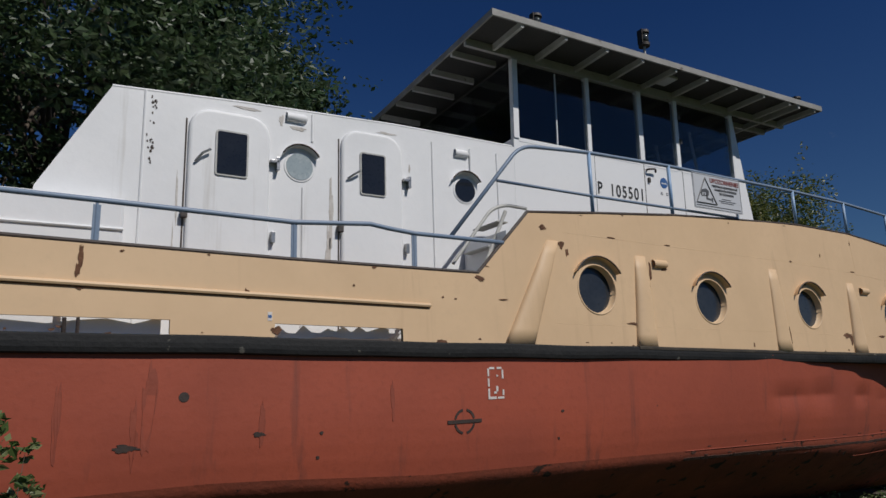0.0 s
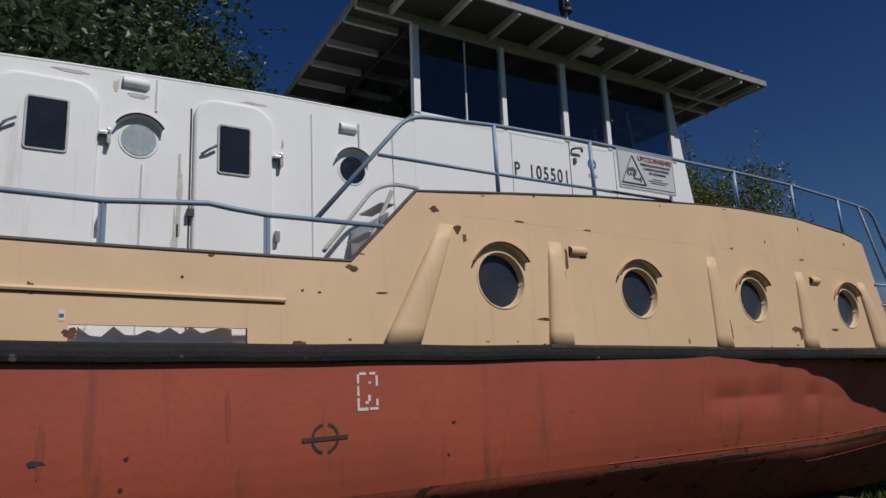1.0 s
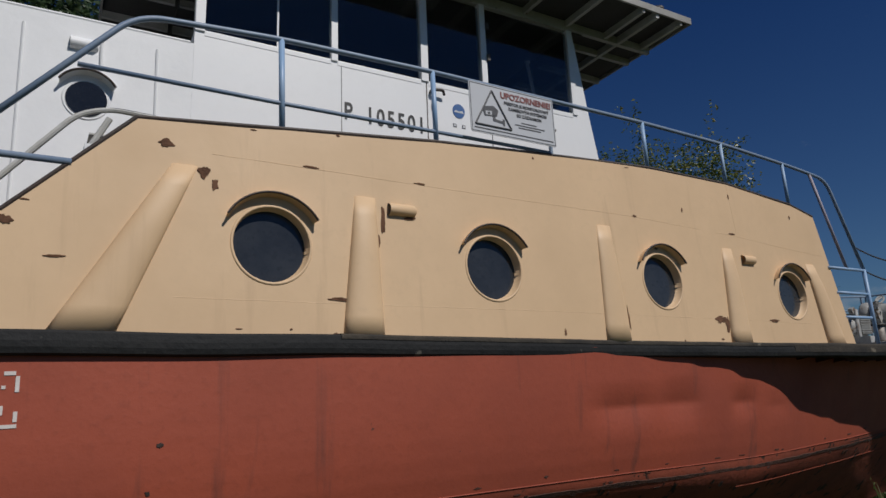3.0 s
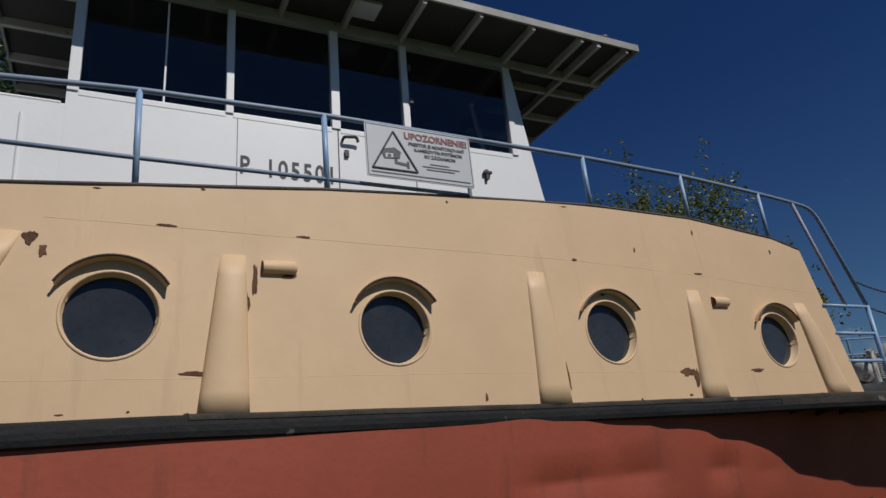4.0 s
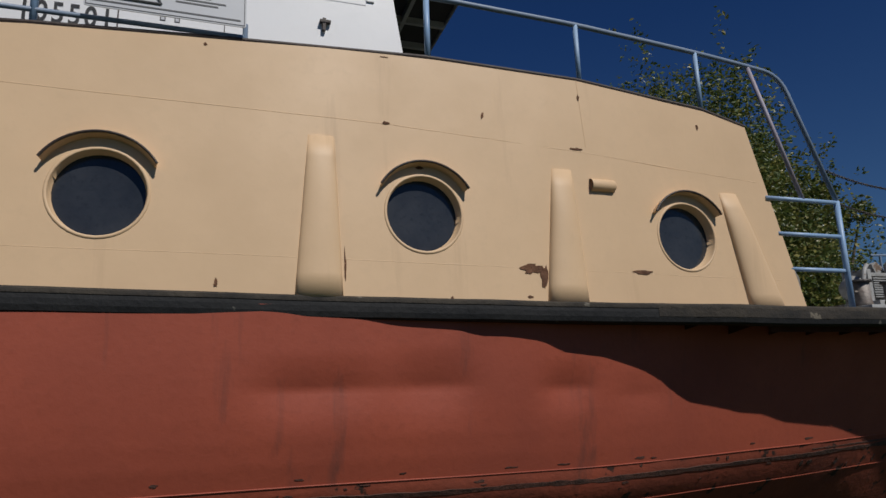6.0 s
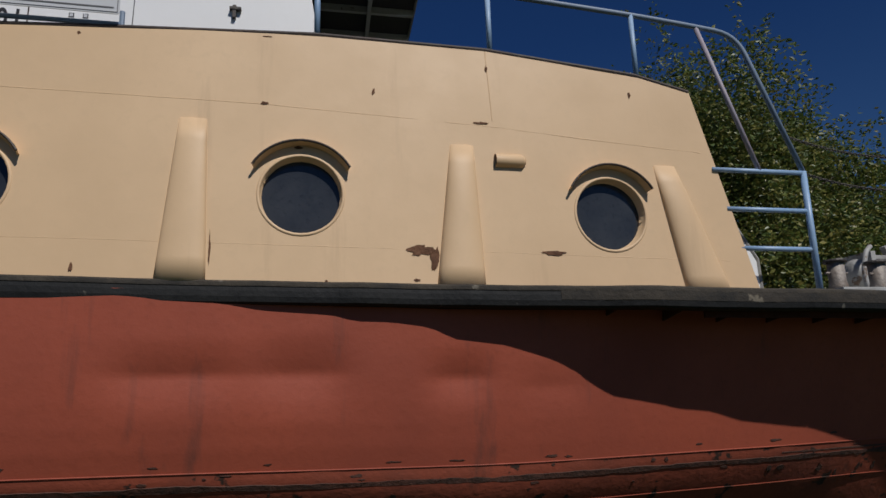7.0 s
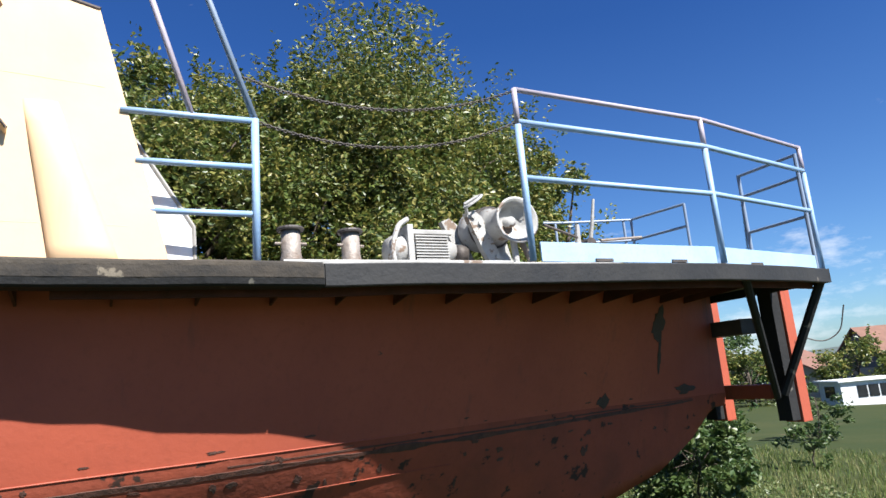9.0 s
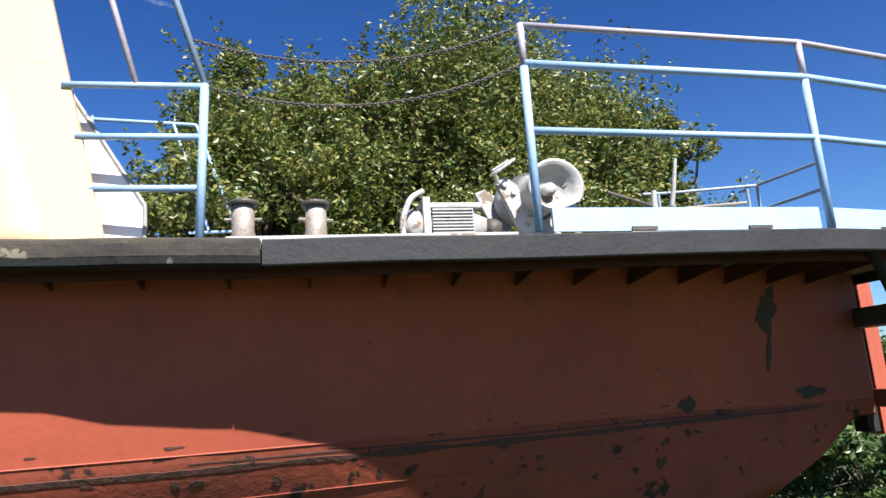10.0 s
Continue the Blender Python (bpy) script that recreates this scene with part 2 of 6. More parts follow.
def thing(name, at=(0, 0, 0), label="", category="", group="", kind=""):
    e = new(name)
    e.empty_display_size = 0.1
    e.location = at
    BASE[e] = Vector(at)
    return tagged(e, label, category, group, kind)


def part(name, bm, material, parent=None, label="", smooth=False):
    me = bpy.data.meshes.new(name)
    if parent is not None:
        bmesh.ops.translate(bm, verts=bm.verts, vec=-BASE[parent])
    bmesh.ops.recalc_face_normals(bm, faces=bm.faces)
    if smooth:
        for f in bm.faces:
            f.smooth = True
    bm.to_mesh(me)
    bm.free()
    me.materials.append(material)
    ob = new(name, me)
    if parent is not None:
        ob.parent = parent
        BASE[ob] = BASE[parent]
    else:
        BASE[ob] = Vector((0, 0, 0))
    return tagged(ob, label)


def solo(name, bm, material, label, category, group="", kind="", smooth=False):
    return tagged(part(name, bm, material, None, label, smooth), label, category, group, kind)


def box(bm, x0, x1, y0, y1, z0, z1, bevel=0.0):
    vs = [bm.verts.new((x, y, z)) for x in (x0, x1) for y in (y0, y1) for z in (z0, z1)]
    fs = [bm.faces.new([vs[i] for i in q]) for q in ((0, 1, 3, 2), (4, 6, 7, 5), (0, 4, 5, 1), (2, 3, 7, 6), (0, 2, 6, 4), (1, 5, 7, 3))]
    if bevel:
        es = list({e for f in fs for e in f.edges})
        bmesh.ops.bevel(bm, geom=es, offset=bevel, segments=2, profile=0.7, affect="EDGES")
    return bm


def bx(*a, bevel=0.0):
    return box(bmesh.new(), *a, bevel=bevel)


def tube(bm, pts, r, n=10, caps=True):
    """A round bar along a line of points; r may be one radius for each point."""
    pts = [Vector(p) for p in pts]
    rs = r if isinstance(r, (list, tuple)) else [r] * len(pts)
    rings, up = [], None
    for i, p in enumerate(pts):
        d = (pts[min(i + 1, len(pts) - 1)] - pts[max(i - 1, 0)]).normalized()
        if up is None:
            up = Vector((0, 0, 1)) if abs(d.z) < 0.9 else Vector((1, 0, 0))
        a = d.cross(up).normalized()
        up = a.cross(d).normalized()
        rings.append([bm.verts.new(p + (a * math.cos(2 * math.pi * k / n) + up * math.sin(2 * math.pi * k / n)) * rs[i]) for k in range(n)])
    for q0, q1 in zip(rings, rings[1:]):
        for k in range(n):
            bm.faces.new((q0[k], q0[(k + 1) % n], q1[(k + 1) % n], q1[k]))
    if caps:
        bm.faces.new(rings[0][::-1])
        bm.faces.new(rings[-1])
    return bm


def tb(pts, r, n=10):
    return tube(bmesh.new(), pts, r, n)


def rounded(pts, r, steps=5):
    """A polyline with its inner corners rounded."""
    pts = [Vector(p) for p in pts]
    out = [pts[0]]
    for a, b, c in zip(pts, pts[1:], pts[2:]):
        d0, d1 = (a - b), (c - b)
        k = min(r, d0.length * 0.45, d1.length * 0.45)
        p0, p1 = b + d0.normalized() * k, b + d1.normalized() * k
        for i in range(steps + 1):
            t = i / steps
            out.append(p0 * (1 - t) ** 2 + b * 2 * t * (1 - t) + p1 * t ** 2)
    return out + [pts[-1]]


def lathe(bm, prof, place, n=28):
    """Profile points (radius, out) turned; place(u, v, w) gives the world point of across, up and out."""
    rings = []
    for r, w in prof:
        if r < 1e-6:
            rings.append([bm.verts.new(place(0, 0, w))])
        else:
            rings.append([bm.verts.new(place(r * math.cos(2 * math.pi * k / n), r * math.sin(2 * math.pi * k / n), w)) for k in range(n)])
    for a, b in zip(rings, rings[1:]):
        for k in range(n):
            q = (k + 1) % n
            if len(a) == 1 and len(b) > 1:
                bm.faces.new((a[0], b[k], b[q]))
            elif len(b) == 1 and len(a) > 1:
                bm.faces.new((a[k], a[q], b[0]))
            elif len(a) > 1:
                bm.faces.new((a[k], a[q], b[q], b[k]))
    return bm


def prism(poly, place, w0, w1):
    """A flat outline (u, v), given depth from w0 to w1; place maps (u, v, w)."""
    bm = bmesh.new()
    a = [bm.verts.new(place(u, v, w0)) for u, v in poly]
    b = [bm.verts.new(place(u, v, w1)) for u, v in poly]
    bm.faces.new(a)
    bm.faces.new(b[::-1])
    for i in range(len(poly)):
        j = (i + 1) % len(poly)
        bm.faces.new((a[i], b[i], b[j], a[j]))
    return bm


def lerp(tab, x):
    return float(np.interp(x, [p[0] for p in tab], [p[1] for p in tab]))


def flake(cx, cz, w, h, place, seed, w1=0.004):
    """A ragged patch with an uneven outline."""
    k = 26
    poly = []
    for i in range(k):
        c, q = math.cos(2 * math.pi * i / k), math.sin(2 * math.pi * i / k)
        r = 0.82 + 0.55 * noise.noise(Vector((c * 1.1, q * 1.1, seed * 1.37))) + 0.32 * noise.noise(Vector((c * 4.0, q * 4.0, seed * 2.11)))
        poly.append((cx + w / 2 * c * r, cz + h / 2 * q * r))
    return prism(poly, place, -0.01, w1)


# ---- plan of the boat ----
CENTRE = [(-6, 6.6), (4, 6.40), (16, 5.66)]


def mid(x):
    return lerp(CENTRE, x)


WALL_Y = [(-6, 4.66), (3.0, 4.645), (4.5, 4.635), (5.5, 4.61), (6.5, 4.575), (7.3, 4.55), (8.0, 4.535), (9.0, 4.527), (9.8, 4.528), (10.7, 4.508)]


def wall_y(x, z):
    return lerp(WALL_Y, x) + lerp([(8.0, 0.06), (10.5, 0.025)], x) * (z - 2.0)


def on_wall(u, v, w):
    return (u, wall_y(u, v) - w, v)


def deck_z(x):
    return lerp([(-6, 2.19), (0, 2.093), (1.3, 2.073), (3, 2.034), (4.8, 2.006), (6, 1.98), (9.3, 1.90), (10.2, 1.872), (11.4, 1.865), (16, 1.89)], x)


def strake_y(x):
    return lerp([(-6, 4.55), (5.0, 4.55), (6.7, 4.53), (7.1, 4.525), (7.5, 4.515), (7.7, 4.490), (8.08, 4.475), (8.2, 4.452), (8.4, 4.452), (8.62, 4.437), (8.78, 4.399), (9.08, 4.393), (9.4, 4.350), (9.55, 4.318), (9.67, 4.272), (9.82, 4.237), (10.2, 4.241), (10.32, 4.236), (10.56, 4.250), (10.82, 4.234), (11.2, 4.248), (11.385, 4.270), (11.4, 4.275), (14.3, 4.31), (15.3, 4.45), (15.95, 4.585)], x)


def bulwark_top(x):
    return lerp([(-6, 2.72), (0, 2.652), (1.67, 2.622), (3.32, 2.615), (3.9, 3.205), (4.74, 3.28), (5.81, 3.365), (6.8, 3.41), (7.95, 3.455), (9.0, 3.43), (10.0, 3.325), (10.375, 3.225)], x)


def ground_z(x, y):
    base = 0.25 - 0.05 * x if x < 90 else -4.25 - 0.012 * (x - 90)
    base = max(base, -14.0) if x > 0 else min(0.25 - 0.05 * x, 1.6)
    return base + 0.05 * noise.noise(Vector((x * 0.35, y * 0.35, 0.0))) + 0.03 * noise.noise(Vector((x * 1.3, y * 1.3, 4.0)))


# ---- ground and distance ----
def sheet(xs, ys, height):
    bm = bmesh.new()
    rows = [[bm.verts.new((x, y, height(x, y))) for x in xs] for y in ys]
    for a, b in zip(rows, rows[1:]):
        for i in range(len(xs) - 1):
            bm.faces.new((a[i], a[i + 1], b[i + 1], b[i]))
    return bm


def spread(near0, near1, step, far):
    v = list(np.arange(near0, near1 + 1e-6, step))
    d, lo, hi = step, [], []
    while v[-1] + sum(hi) < far:
        d *= 1.35
        hi.append(d)
    out = v + list(np.cumsum(hi) + v[-1])
    d = step
    left = near0
    while left > -far:
        d *= 1.35
        left -= d
        lo.append(left)
    return [float(q) for q in lo[::-1] + out]


solo("ground", sheet(spread(-6, 30, 0.5, 1500), spread(-4, 16, 0.5, 1500), ground_z), M_GROUND,
     "rough green meadow with patches of bare earth", "ground", kind="structure", smooth=True)


def hill(x, y):
    a = math.atan2(y, x)
    r = math.hypot(x, y)
    k = max(0.0, min(1.0, (r - 620) / 330)) * max(0.0, min(1.0, (1380 - r) / 330))
    top = 17 + 9 * noise.noise(Vector((a * 6, 2.0, 0))) + 4 * noise.noise(Vector((a * 19, 7.0, 0))) + 1.3 * noise.noise(Vector((x * 0.03, y * 0.03, 3)))
    return -16 + k * top


hb = bmesh.new()
grid = [[hb.verts.new((r * math.cos(a), r * math.sin(a), hill(r * math.cos(a), r * math.sin(a)))) for r in np.linspace(600, 1400, 13)] for a in np.linspace(-0.3, 3.4, 150)]
for ga, gb in zip(grid, grid[1:]):
    for i in range(12):
        hb.faces.new((ga[i], ga[i + 1], gb[i + 1], gb[i]))
solo("backdrop", hb, M_HILL, "low wooded hills far behind the village", "hill", kind="structure", smooth=True)

# ---- the boat: hull ----
boat = thing("boat", (8, 6, 0.0), "old river workboat with red hull, cream bulwark and white cabins ashore", "boat")
TOP_Y = [(-6, 4.585), (4, 4.58), (5, 4.565), (7.0, 4.515), (8.6, 4.515), (9.6, 4.55), (11, 4.65), (12.5, 4.86), (14, 5.14), (15, 5.37), (15.68, 5.66)]
KN_Y = [(-6, 4.575), (4, 4.57), (8, 4.575), (9.5, 4.68), (11, 4.88), (12.5, 5.16), (14, 5.49), (15, 5.60), (15.55, 5.66)]
KN_Z = [(-6, 1.2), (1.3, 1.17), (2.8, 1.07), (7.3, 0.985), (9, 0.94), (11, 0.935), (14, 0.92), (15.6, 0.90)]
BOT_Z = [(-6, 0.30), (0, 0.22), (4, 0.08), (8, -0.02), (11, -0.06), (13, -0.04), (14, 0.06), (14.8, 0.30), (15.3, 0.58), (15.5, 0.78)]


BILGE = ((6.5, (0.012, 0.05, 0.13, 0.29, 0.56, 1.0)), (9.0, (0.008, 0.032, 0.09, 0.23, 0.50, 1.0)), (11.5, (0.028, 0.085, 0.17, 0.32, 0.58, 1.0)))
BILGE_DEPTH = (0.06, 0.14, 0.25, 0.42, 0.68, 1.0)


def bilge(x):
    """The turn of the bilge as shares of its run and depth."""
    return [(lerp([(at, runs[i]) for at, runs in BILGE], x), d) for i, d in enumerate(BILGE_DEPTH)]


def curl(x):
    """How far the plating has turned in at the foot of the side."""
    return lerp([(1, 0.05), (5, 0.065), (8, 0.065), (9.5, 0.03), (11, 0.0)], x)


def foot_y(x):
    return lerp(KN_Y, x) + curl(x)


def hull_section(x):
    """Points (y, z) from the deck edge down to the keel."""
    c = mid(x)
    ty, ky, kz, bz = lerp(TOP_Y, x), min(foot_y(x), c), lerp(KN_Z, x), lerp(BOT_Z, x)
    ty = min(ty, c)
    pts = []
    for i in range(9):
        t = i / 8
        z = (deck_z(x) - 0.05) * (1 - t) + kz * t
        pts.append((ty + (ky - curl(x) - ty) * t + curl(x) * t ** 4, z))
    run = c - ky
    for fy, fz in bilge(x):
        pts.append((ky + run * fy, kz + (bz - kz) * fz))
    return pts


def dents(x, z):
    """Plate between the frames pressed in, deepest along the dented stretch forward."""
    d = 0.006 * noise.noise(Vector((x * 1.1, z * 1.7, 1.0)))
    for cx, cz, w, h, k in ((7.30, 1.465, 0.33, 0.12, 0.036), (7.90, 1.46, 0.23, 0.14, 0.040), (8.77, 1.42, 0.17, 0.11, 0.034), (9.32, 1.36, 0.20, 0.10, 0.012)):
        u = (z - cz) / h if z > cz else (cz - z) / (1.1 * h)
        d += k * math.exp(-((x - cx) / w) ** 4) * max(0.0, 1.0 - u / 1.6) ** 1.5
    return d


XS = [float(v) for v in np.concatenate([np.arange(-6, 6, 0.4), np.arange(6, 11, 0.07), np.arange(11, 15.4, 0.2), [15.45, 15.55, 15.62, 15.68]])]


def hull_sheet(i0, i1, sub):
    bm = bmesh.new()
    for side in (1, -1):
        cols = []
        for x in XS:
            sec = hull_section(x)[i0:i1]
            zs = [p[1] for p in sec]
            col = []
            steps = (len(sec) - 1) * sub
            for k in range(steps + 1):
                q = k / sub
                a = min(int(q), len(sec) - 2)
                t = q - a
                y = sec[a][0] * (1 - t) + sec[a + 1][0] * t
                z = zs[a] * (1 - t) + zs[a + 1] * t
                y = min(y + (dents(x, z) if side == 1 else 0), mid(x))
                col.append(bm.verts.new((x, y if side == 1 else 2 * mid(x) - y, z)))
            cols.append(col)
        for a, b in zip(cols, cols[1:]):
            for k in range(len(a) - 1):
                bm.faces.new((a[k], b[k], b[k + 1], a[k + 1]))
    bmesh.ops.remove_doubles(bm, verts=bm.verts, dist=0.0005)
    return bm


hull = part("hull_side", hull_sheet(0, 9, 5), M_RED, boat, "red-painted dented steel hull plating", True)
part("hull_bottom", hull_sheet(8, 15, 2), M_BOTTOM, boat, "rusty red bottom plating with dark fouling", True)
tr = bmesh.new()
sec = hull_section(-6)
tr.faces.new([tr.verts.new((-6, y, z)) for y, z in sec] + [tr.verts.new((-6, 2 * mid(-6) - y, z)) for y, z in sec[::-1][1:]])
part("transom", tr, M_RED, boat)


def along(table_y, table_z, x0, x1, step=0.25):
    n = max(2, int((x1 - x0) / step))
    return [(x0 + (x1 - x0) * i / n, table_y(x0 + (x1 - x0) * i / n), table_z(x0 + (x1 - x0) * i / n)) for i in range(n + 1)]


# weld seams along the lower plating
part("weld_seam", tb(along(lambda x: foot_y(x) + dents(x, lerp(KN_Z, x)) - 0.002, lambda x: lerp(KN_Z, x), 5.6, 12.2), 0.004, 6), M_RED, hull)
part("weld_seam", tb(along(lambda x: foot_y(x) + (mid(x) - foot_y(x)) * bilge(x)[2][0] - 0.004, lambda x: lerp(KN_Z, x) + (lerp(BOT_Z, x) - lerp(KN_Z, x)) * bilge(x)[2][1], 8.8, 12.5), 0.003, 6), M_BOTTOM, hull)


# deck plate and the rubbing strake
def deck_sheet(x0, x1, inset, drop):
    bm = bmesh.new()
    n = int((x1 - x0) / 0.4)
    rows = []
    for i in range(n + 1):
        x = x0 + (x1 - x0) * i / n
        y0 = strake_y(x) + inset
        rows.append([bm.verts.new((x, y, deck_z(x) - d)) for y, d in ((y0, drop), (2 * mid(x) - y0, drop))] + [bm.verts.new((x, y, deck_z(x) - 0.03 - drop)) for y in (2 * mid(x) - y0, y0)])
    for a, b in zip(rows, rows[1:]):
        for k in range(4):
            bm.faces.new((a[k], b[k], b[(k + 1) % 4], a[(k + 1) % 4]))
    bm.faces.new(rows[0]), bm.faces.new(rows[-1][::-1])
    return bm


part("deck", deck_sheet(-6, 15.9, 0.02, 0.012), M_DECK, boat, "worn steel deck plate")


def strake(x0, x1, side, prof):
    """A bar swept along the deck edge; prof gives (out, up) from the edge."""
    bm = bmesh.new()
    n = max(2, int((x1 - x0) / 0.07))
    rows = []
    for i in range(n + 1):
        x = x0 + (x1 - x0) * i / n
        wob = 0.006 * noise.noise(Vector((x * 1.3, 5.0, side)))
        row = []
        for o, u in prof:
            y = strake_y(x) - o
            row.append(bm.verts.new((x, y if side == 1 else 2 * mid(x) - y, deck_z(x) + u + wob)))
        rows.append(row)
    k = len(prof)
    for a, b in zip(rows, rows[1:]):
        for q in range(k):
            bm.faces.new((a[q], b[q], b[(q + 1) % k], a[(q + 1) % k]))
    bm.faces.new(rows[0]), bm.faces.new(rows[-1][::-1])
    return bm


HALF_ROUND = [(-0.14, 0.0), (-0.006, 0.0), (0.004, -0.012), (0.010, -0.050), (0.010, -0.080), (0.003, -0.108), (-0.010, -0.118), (-0.10, -0.120)]
FLAT_BAR = [(-0.30, 0.0), (-0.004, 0.0), (0.0, -0.006), (0.0, -0.112), (-0.004, -0.118), (-0.05, -0.118), (-0.06, -0.03), (-0.30, -0.03)]
for side in (1, -1):
    part("rubbing_strake", strake(-6, 11.385, side, HALF_ROUND), M_BLACK, boat, "black half-round rubbing strake with chipped paint")
    part("deck_edge_bar", strake(11.392, 15.9, side, FLAT_BAR), M_GREYSTRAKE, boat, "grey flat bar edging the foredeck, scuffed")
part("worn_strip", strake(5.0, 11.38, 1, [(-0.2, 0.005), (-0.004, 0.005), (0.0085, -0.006), (0.0105, -0.018), (0.0105, -0.026), (-0.01, -0.03), (-0.03, -0.005), (-0.2, -0.005)]), M_WORN, boat, "worn grey-brown top of the strake")
part("worn_strip", strake(9.3, 11.38, 1, [(-0.02, -0.02), (0.0095, -0.016), (0.0125, -0.050), (0.0125, -0.076), (0.006, -0.086), (-0.01, -0.08)]), M_RUBBED, boat, "brown rubbed face of the strake")
part("front_edge_bar", bx(15.895, 15.915, strake_y(15.9), 2 * mid(15.9) - strake_y(15.9), deck_z(15.9) - 0.118, deck_z(15.9)), M_GREYSTRAKE, boat)

# knee brackets and stringer under the overhanging foredeck, their shade put into the colour
for i in range(17):
    x = 8.9 + i * 0.385
    hy = min(lerp(TOP_Y, x) + 0.05, mid(x))
    y0 = strake_y(x) + 0.05
    if hy - y0 < 0.08:
        continue
    bm = bmesh.new()
    z0 = deck_z(x) - 0.045
    pr = [(y0, z0), (hy, z0), (hy, z0 - min(0.11, (hy - y0) * 0.32)), (y0, z0 - 0.05)]
    a = [bm.verts.new((x - 0.006, y, z)) for y, z in pr]
    b = [bm.verts.new((x + 0.006, y, z)) for y, z in pr]
    bm.faces.new(a), bm.faces.new(b[::-1])
    for q in range(4):
        bm.faces.new((a[q], b[q], b[(q + 1) % 4], a[(q + 1) % 4]))
    part("bracket", bm, M_RED_SHADE, boat)
part("under_stringer", strake(10.2, 15.85, 1, [(-0.16, -0.04), (-0.14, -0.04), (-0.14, -0.15), (-0.16, -0.15)]), M_RED_SHADE, boat)

# the pushing knees at the bow
for y0 in (5.15, 5.98):
    # post sides are black: the foredeck's shadow is put into their colour
    part("push_knee_post", bx(15.88, 15.99, y0, y0 + 0.14, 0.62, 1.80, bevel=0.006), M_BLACK, boat, "pushing post faced in red, its sides black as in the deck's shadow")
    part("push_knee_face", bx(16.0, 16.07, y0 - 0.02, y0 + 0.16, 0.60, 1.80, bevel=0.008), M_RED, boat)
    part("push_knee_face", bx(16.078, 16.14, y0 - 0.01, y0 + 0.15, 0.60, 1.80, bevel=0.008), M_RED, boat)
part("crossbeam", bx(15.84, 15.97, 5.295, 5.975, 0.82, 0.95, bevel=0.006), M_RED, boat)
part("crossbeam", bx(15.60, 15.86, 5.295, 5.975, 1.42, 1.56, bevel=0.006), M_DARKSTEEL, boat)
# braces likewise black in place of the shadow under the deck
part("brace", tb([(14.70, 4.46, 1.80), (15.80, 5.20, 0.84)], 0.032, 8), M_BLACK, boat)
part("brace", tb([(15.90, 4.66, 1.80), (15.84, 5.16, 0.86)], 0.040, 8), M_BLACK, boat)
part("hanging_wire", tb(rounded([(16.10, 5.1, 1.36), (16.22, 4.95, 1.28), (16.34, 4.85, 1.36), (16.38, 4.8, 1.60)], 0.12, 6), 0.006, 6), M_DARKSTEEL, boat)


# hull markings and blemishes
def on_hull(u, v, w):
    x = u
    sec = hull_section(x)[:9]
    y = float(np.interp(v, [p[1] for p in sec][::-1], [p[0] for p in sec][::-1]))
    return (x, y + dents(x, v) - w, v)


def hull_bar(name, x0, x1, z0, z1, material, w=0.004):
    n = max(1, int((x1 - x0) / 0.1))
    poly = [(x0 + (x1 - x0) * i / n, z0) for i in range(n + 1)] + [(x1 - (x1 - x0) * i / n, z1) for i in range(n + 1)]
    return part(name, prism(poly, on_hull, -0.004, w), material, hull)


def arc_poly(cx, cz, r0, r1, a0, a1, n=10):
    return [(cx + r1 * math.cos(radians(a0 + (a1 - a0) * i / n)), cz + r1 * math.sin(radians(a0 + (a1 - a0) * i / n))) for i in range(n + 1)] + \
           [(cx + r0 * math.cos(radians(a1 - (a1 - a0) * i / n)), cz + r0 * math.sin(radians(a1 - (a1 - a0) * i / n))) for i in range(n + 1)]


LX, LZ = 3.07, 1.44
for a0, a1 in ((14, 78), (102, 166), (194, 258), (282, 346)):
    part("load_mark_arc", prism(arc_poly(LX, LZ, 0.078, 0.096, a0, a1), on_hull, -0.004, 0.004), M_STAIN, hull)
hull_bar("load_mark_bar", LX - 0.155, LX + 0.155, LZ - 0.013, LZ + 0.013, M_STAIN, 0.006)
EX, EZ = 3.375, 1.722
for x0, x1, z0, z1 in ((-0.078, -0.062, 0.05, 0.11), (-0.078, -0.062, -0.03, 0.035), (-0.078, -0.062, -0.11, -0.045), (0.060, 0.076, 0.03, 0.10), (0.060, 0.076, -0.10, -0.055),
                       (-0.06, -0.01, 0.105, 0.122), (0.015, 0.06, 0.105, 0.122), (-0.078, 0.0, -0.128, -0.108), (0.012, 0.076, -0.126, -0.110), (0.008, 0.024, 0.045, 0.06), (-0.022, 0.004, -0.085, -0.068), (0.0, 0.02, -0.068, -0.028)):
    hull_bar("stencil_mark", EX + x0, EX + x1, EZ + z0, EZ + z1, M_CHALK)
part("drain_hole", prism([(1.03 + 0.031 * math.cos(a), 1.70 + 0.03 * math.sin(a)) for a in np.linspace(0, 2 * math.pi, 20)[:-1]], on_hull, -0.004, 0.003), M_STAIN, hull, "round dark drain hole")
for cx, cz, w, h in ((0.83, 1.66, 0.09, 0.52), (0.76, 1.50, 0.05, 0.42), (0.36, 1.58, 0.05, 0.50), (1.52, 1.52, 0.05, 0.30), (2.46, 1.62, 0.04, 0.34)):
    part("dark_run", flake(cx, cz, w, h, on_hull, int(cx * 100), 0.003), M_STREAK, hull)
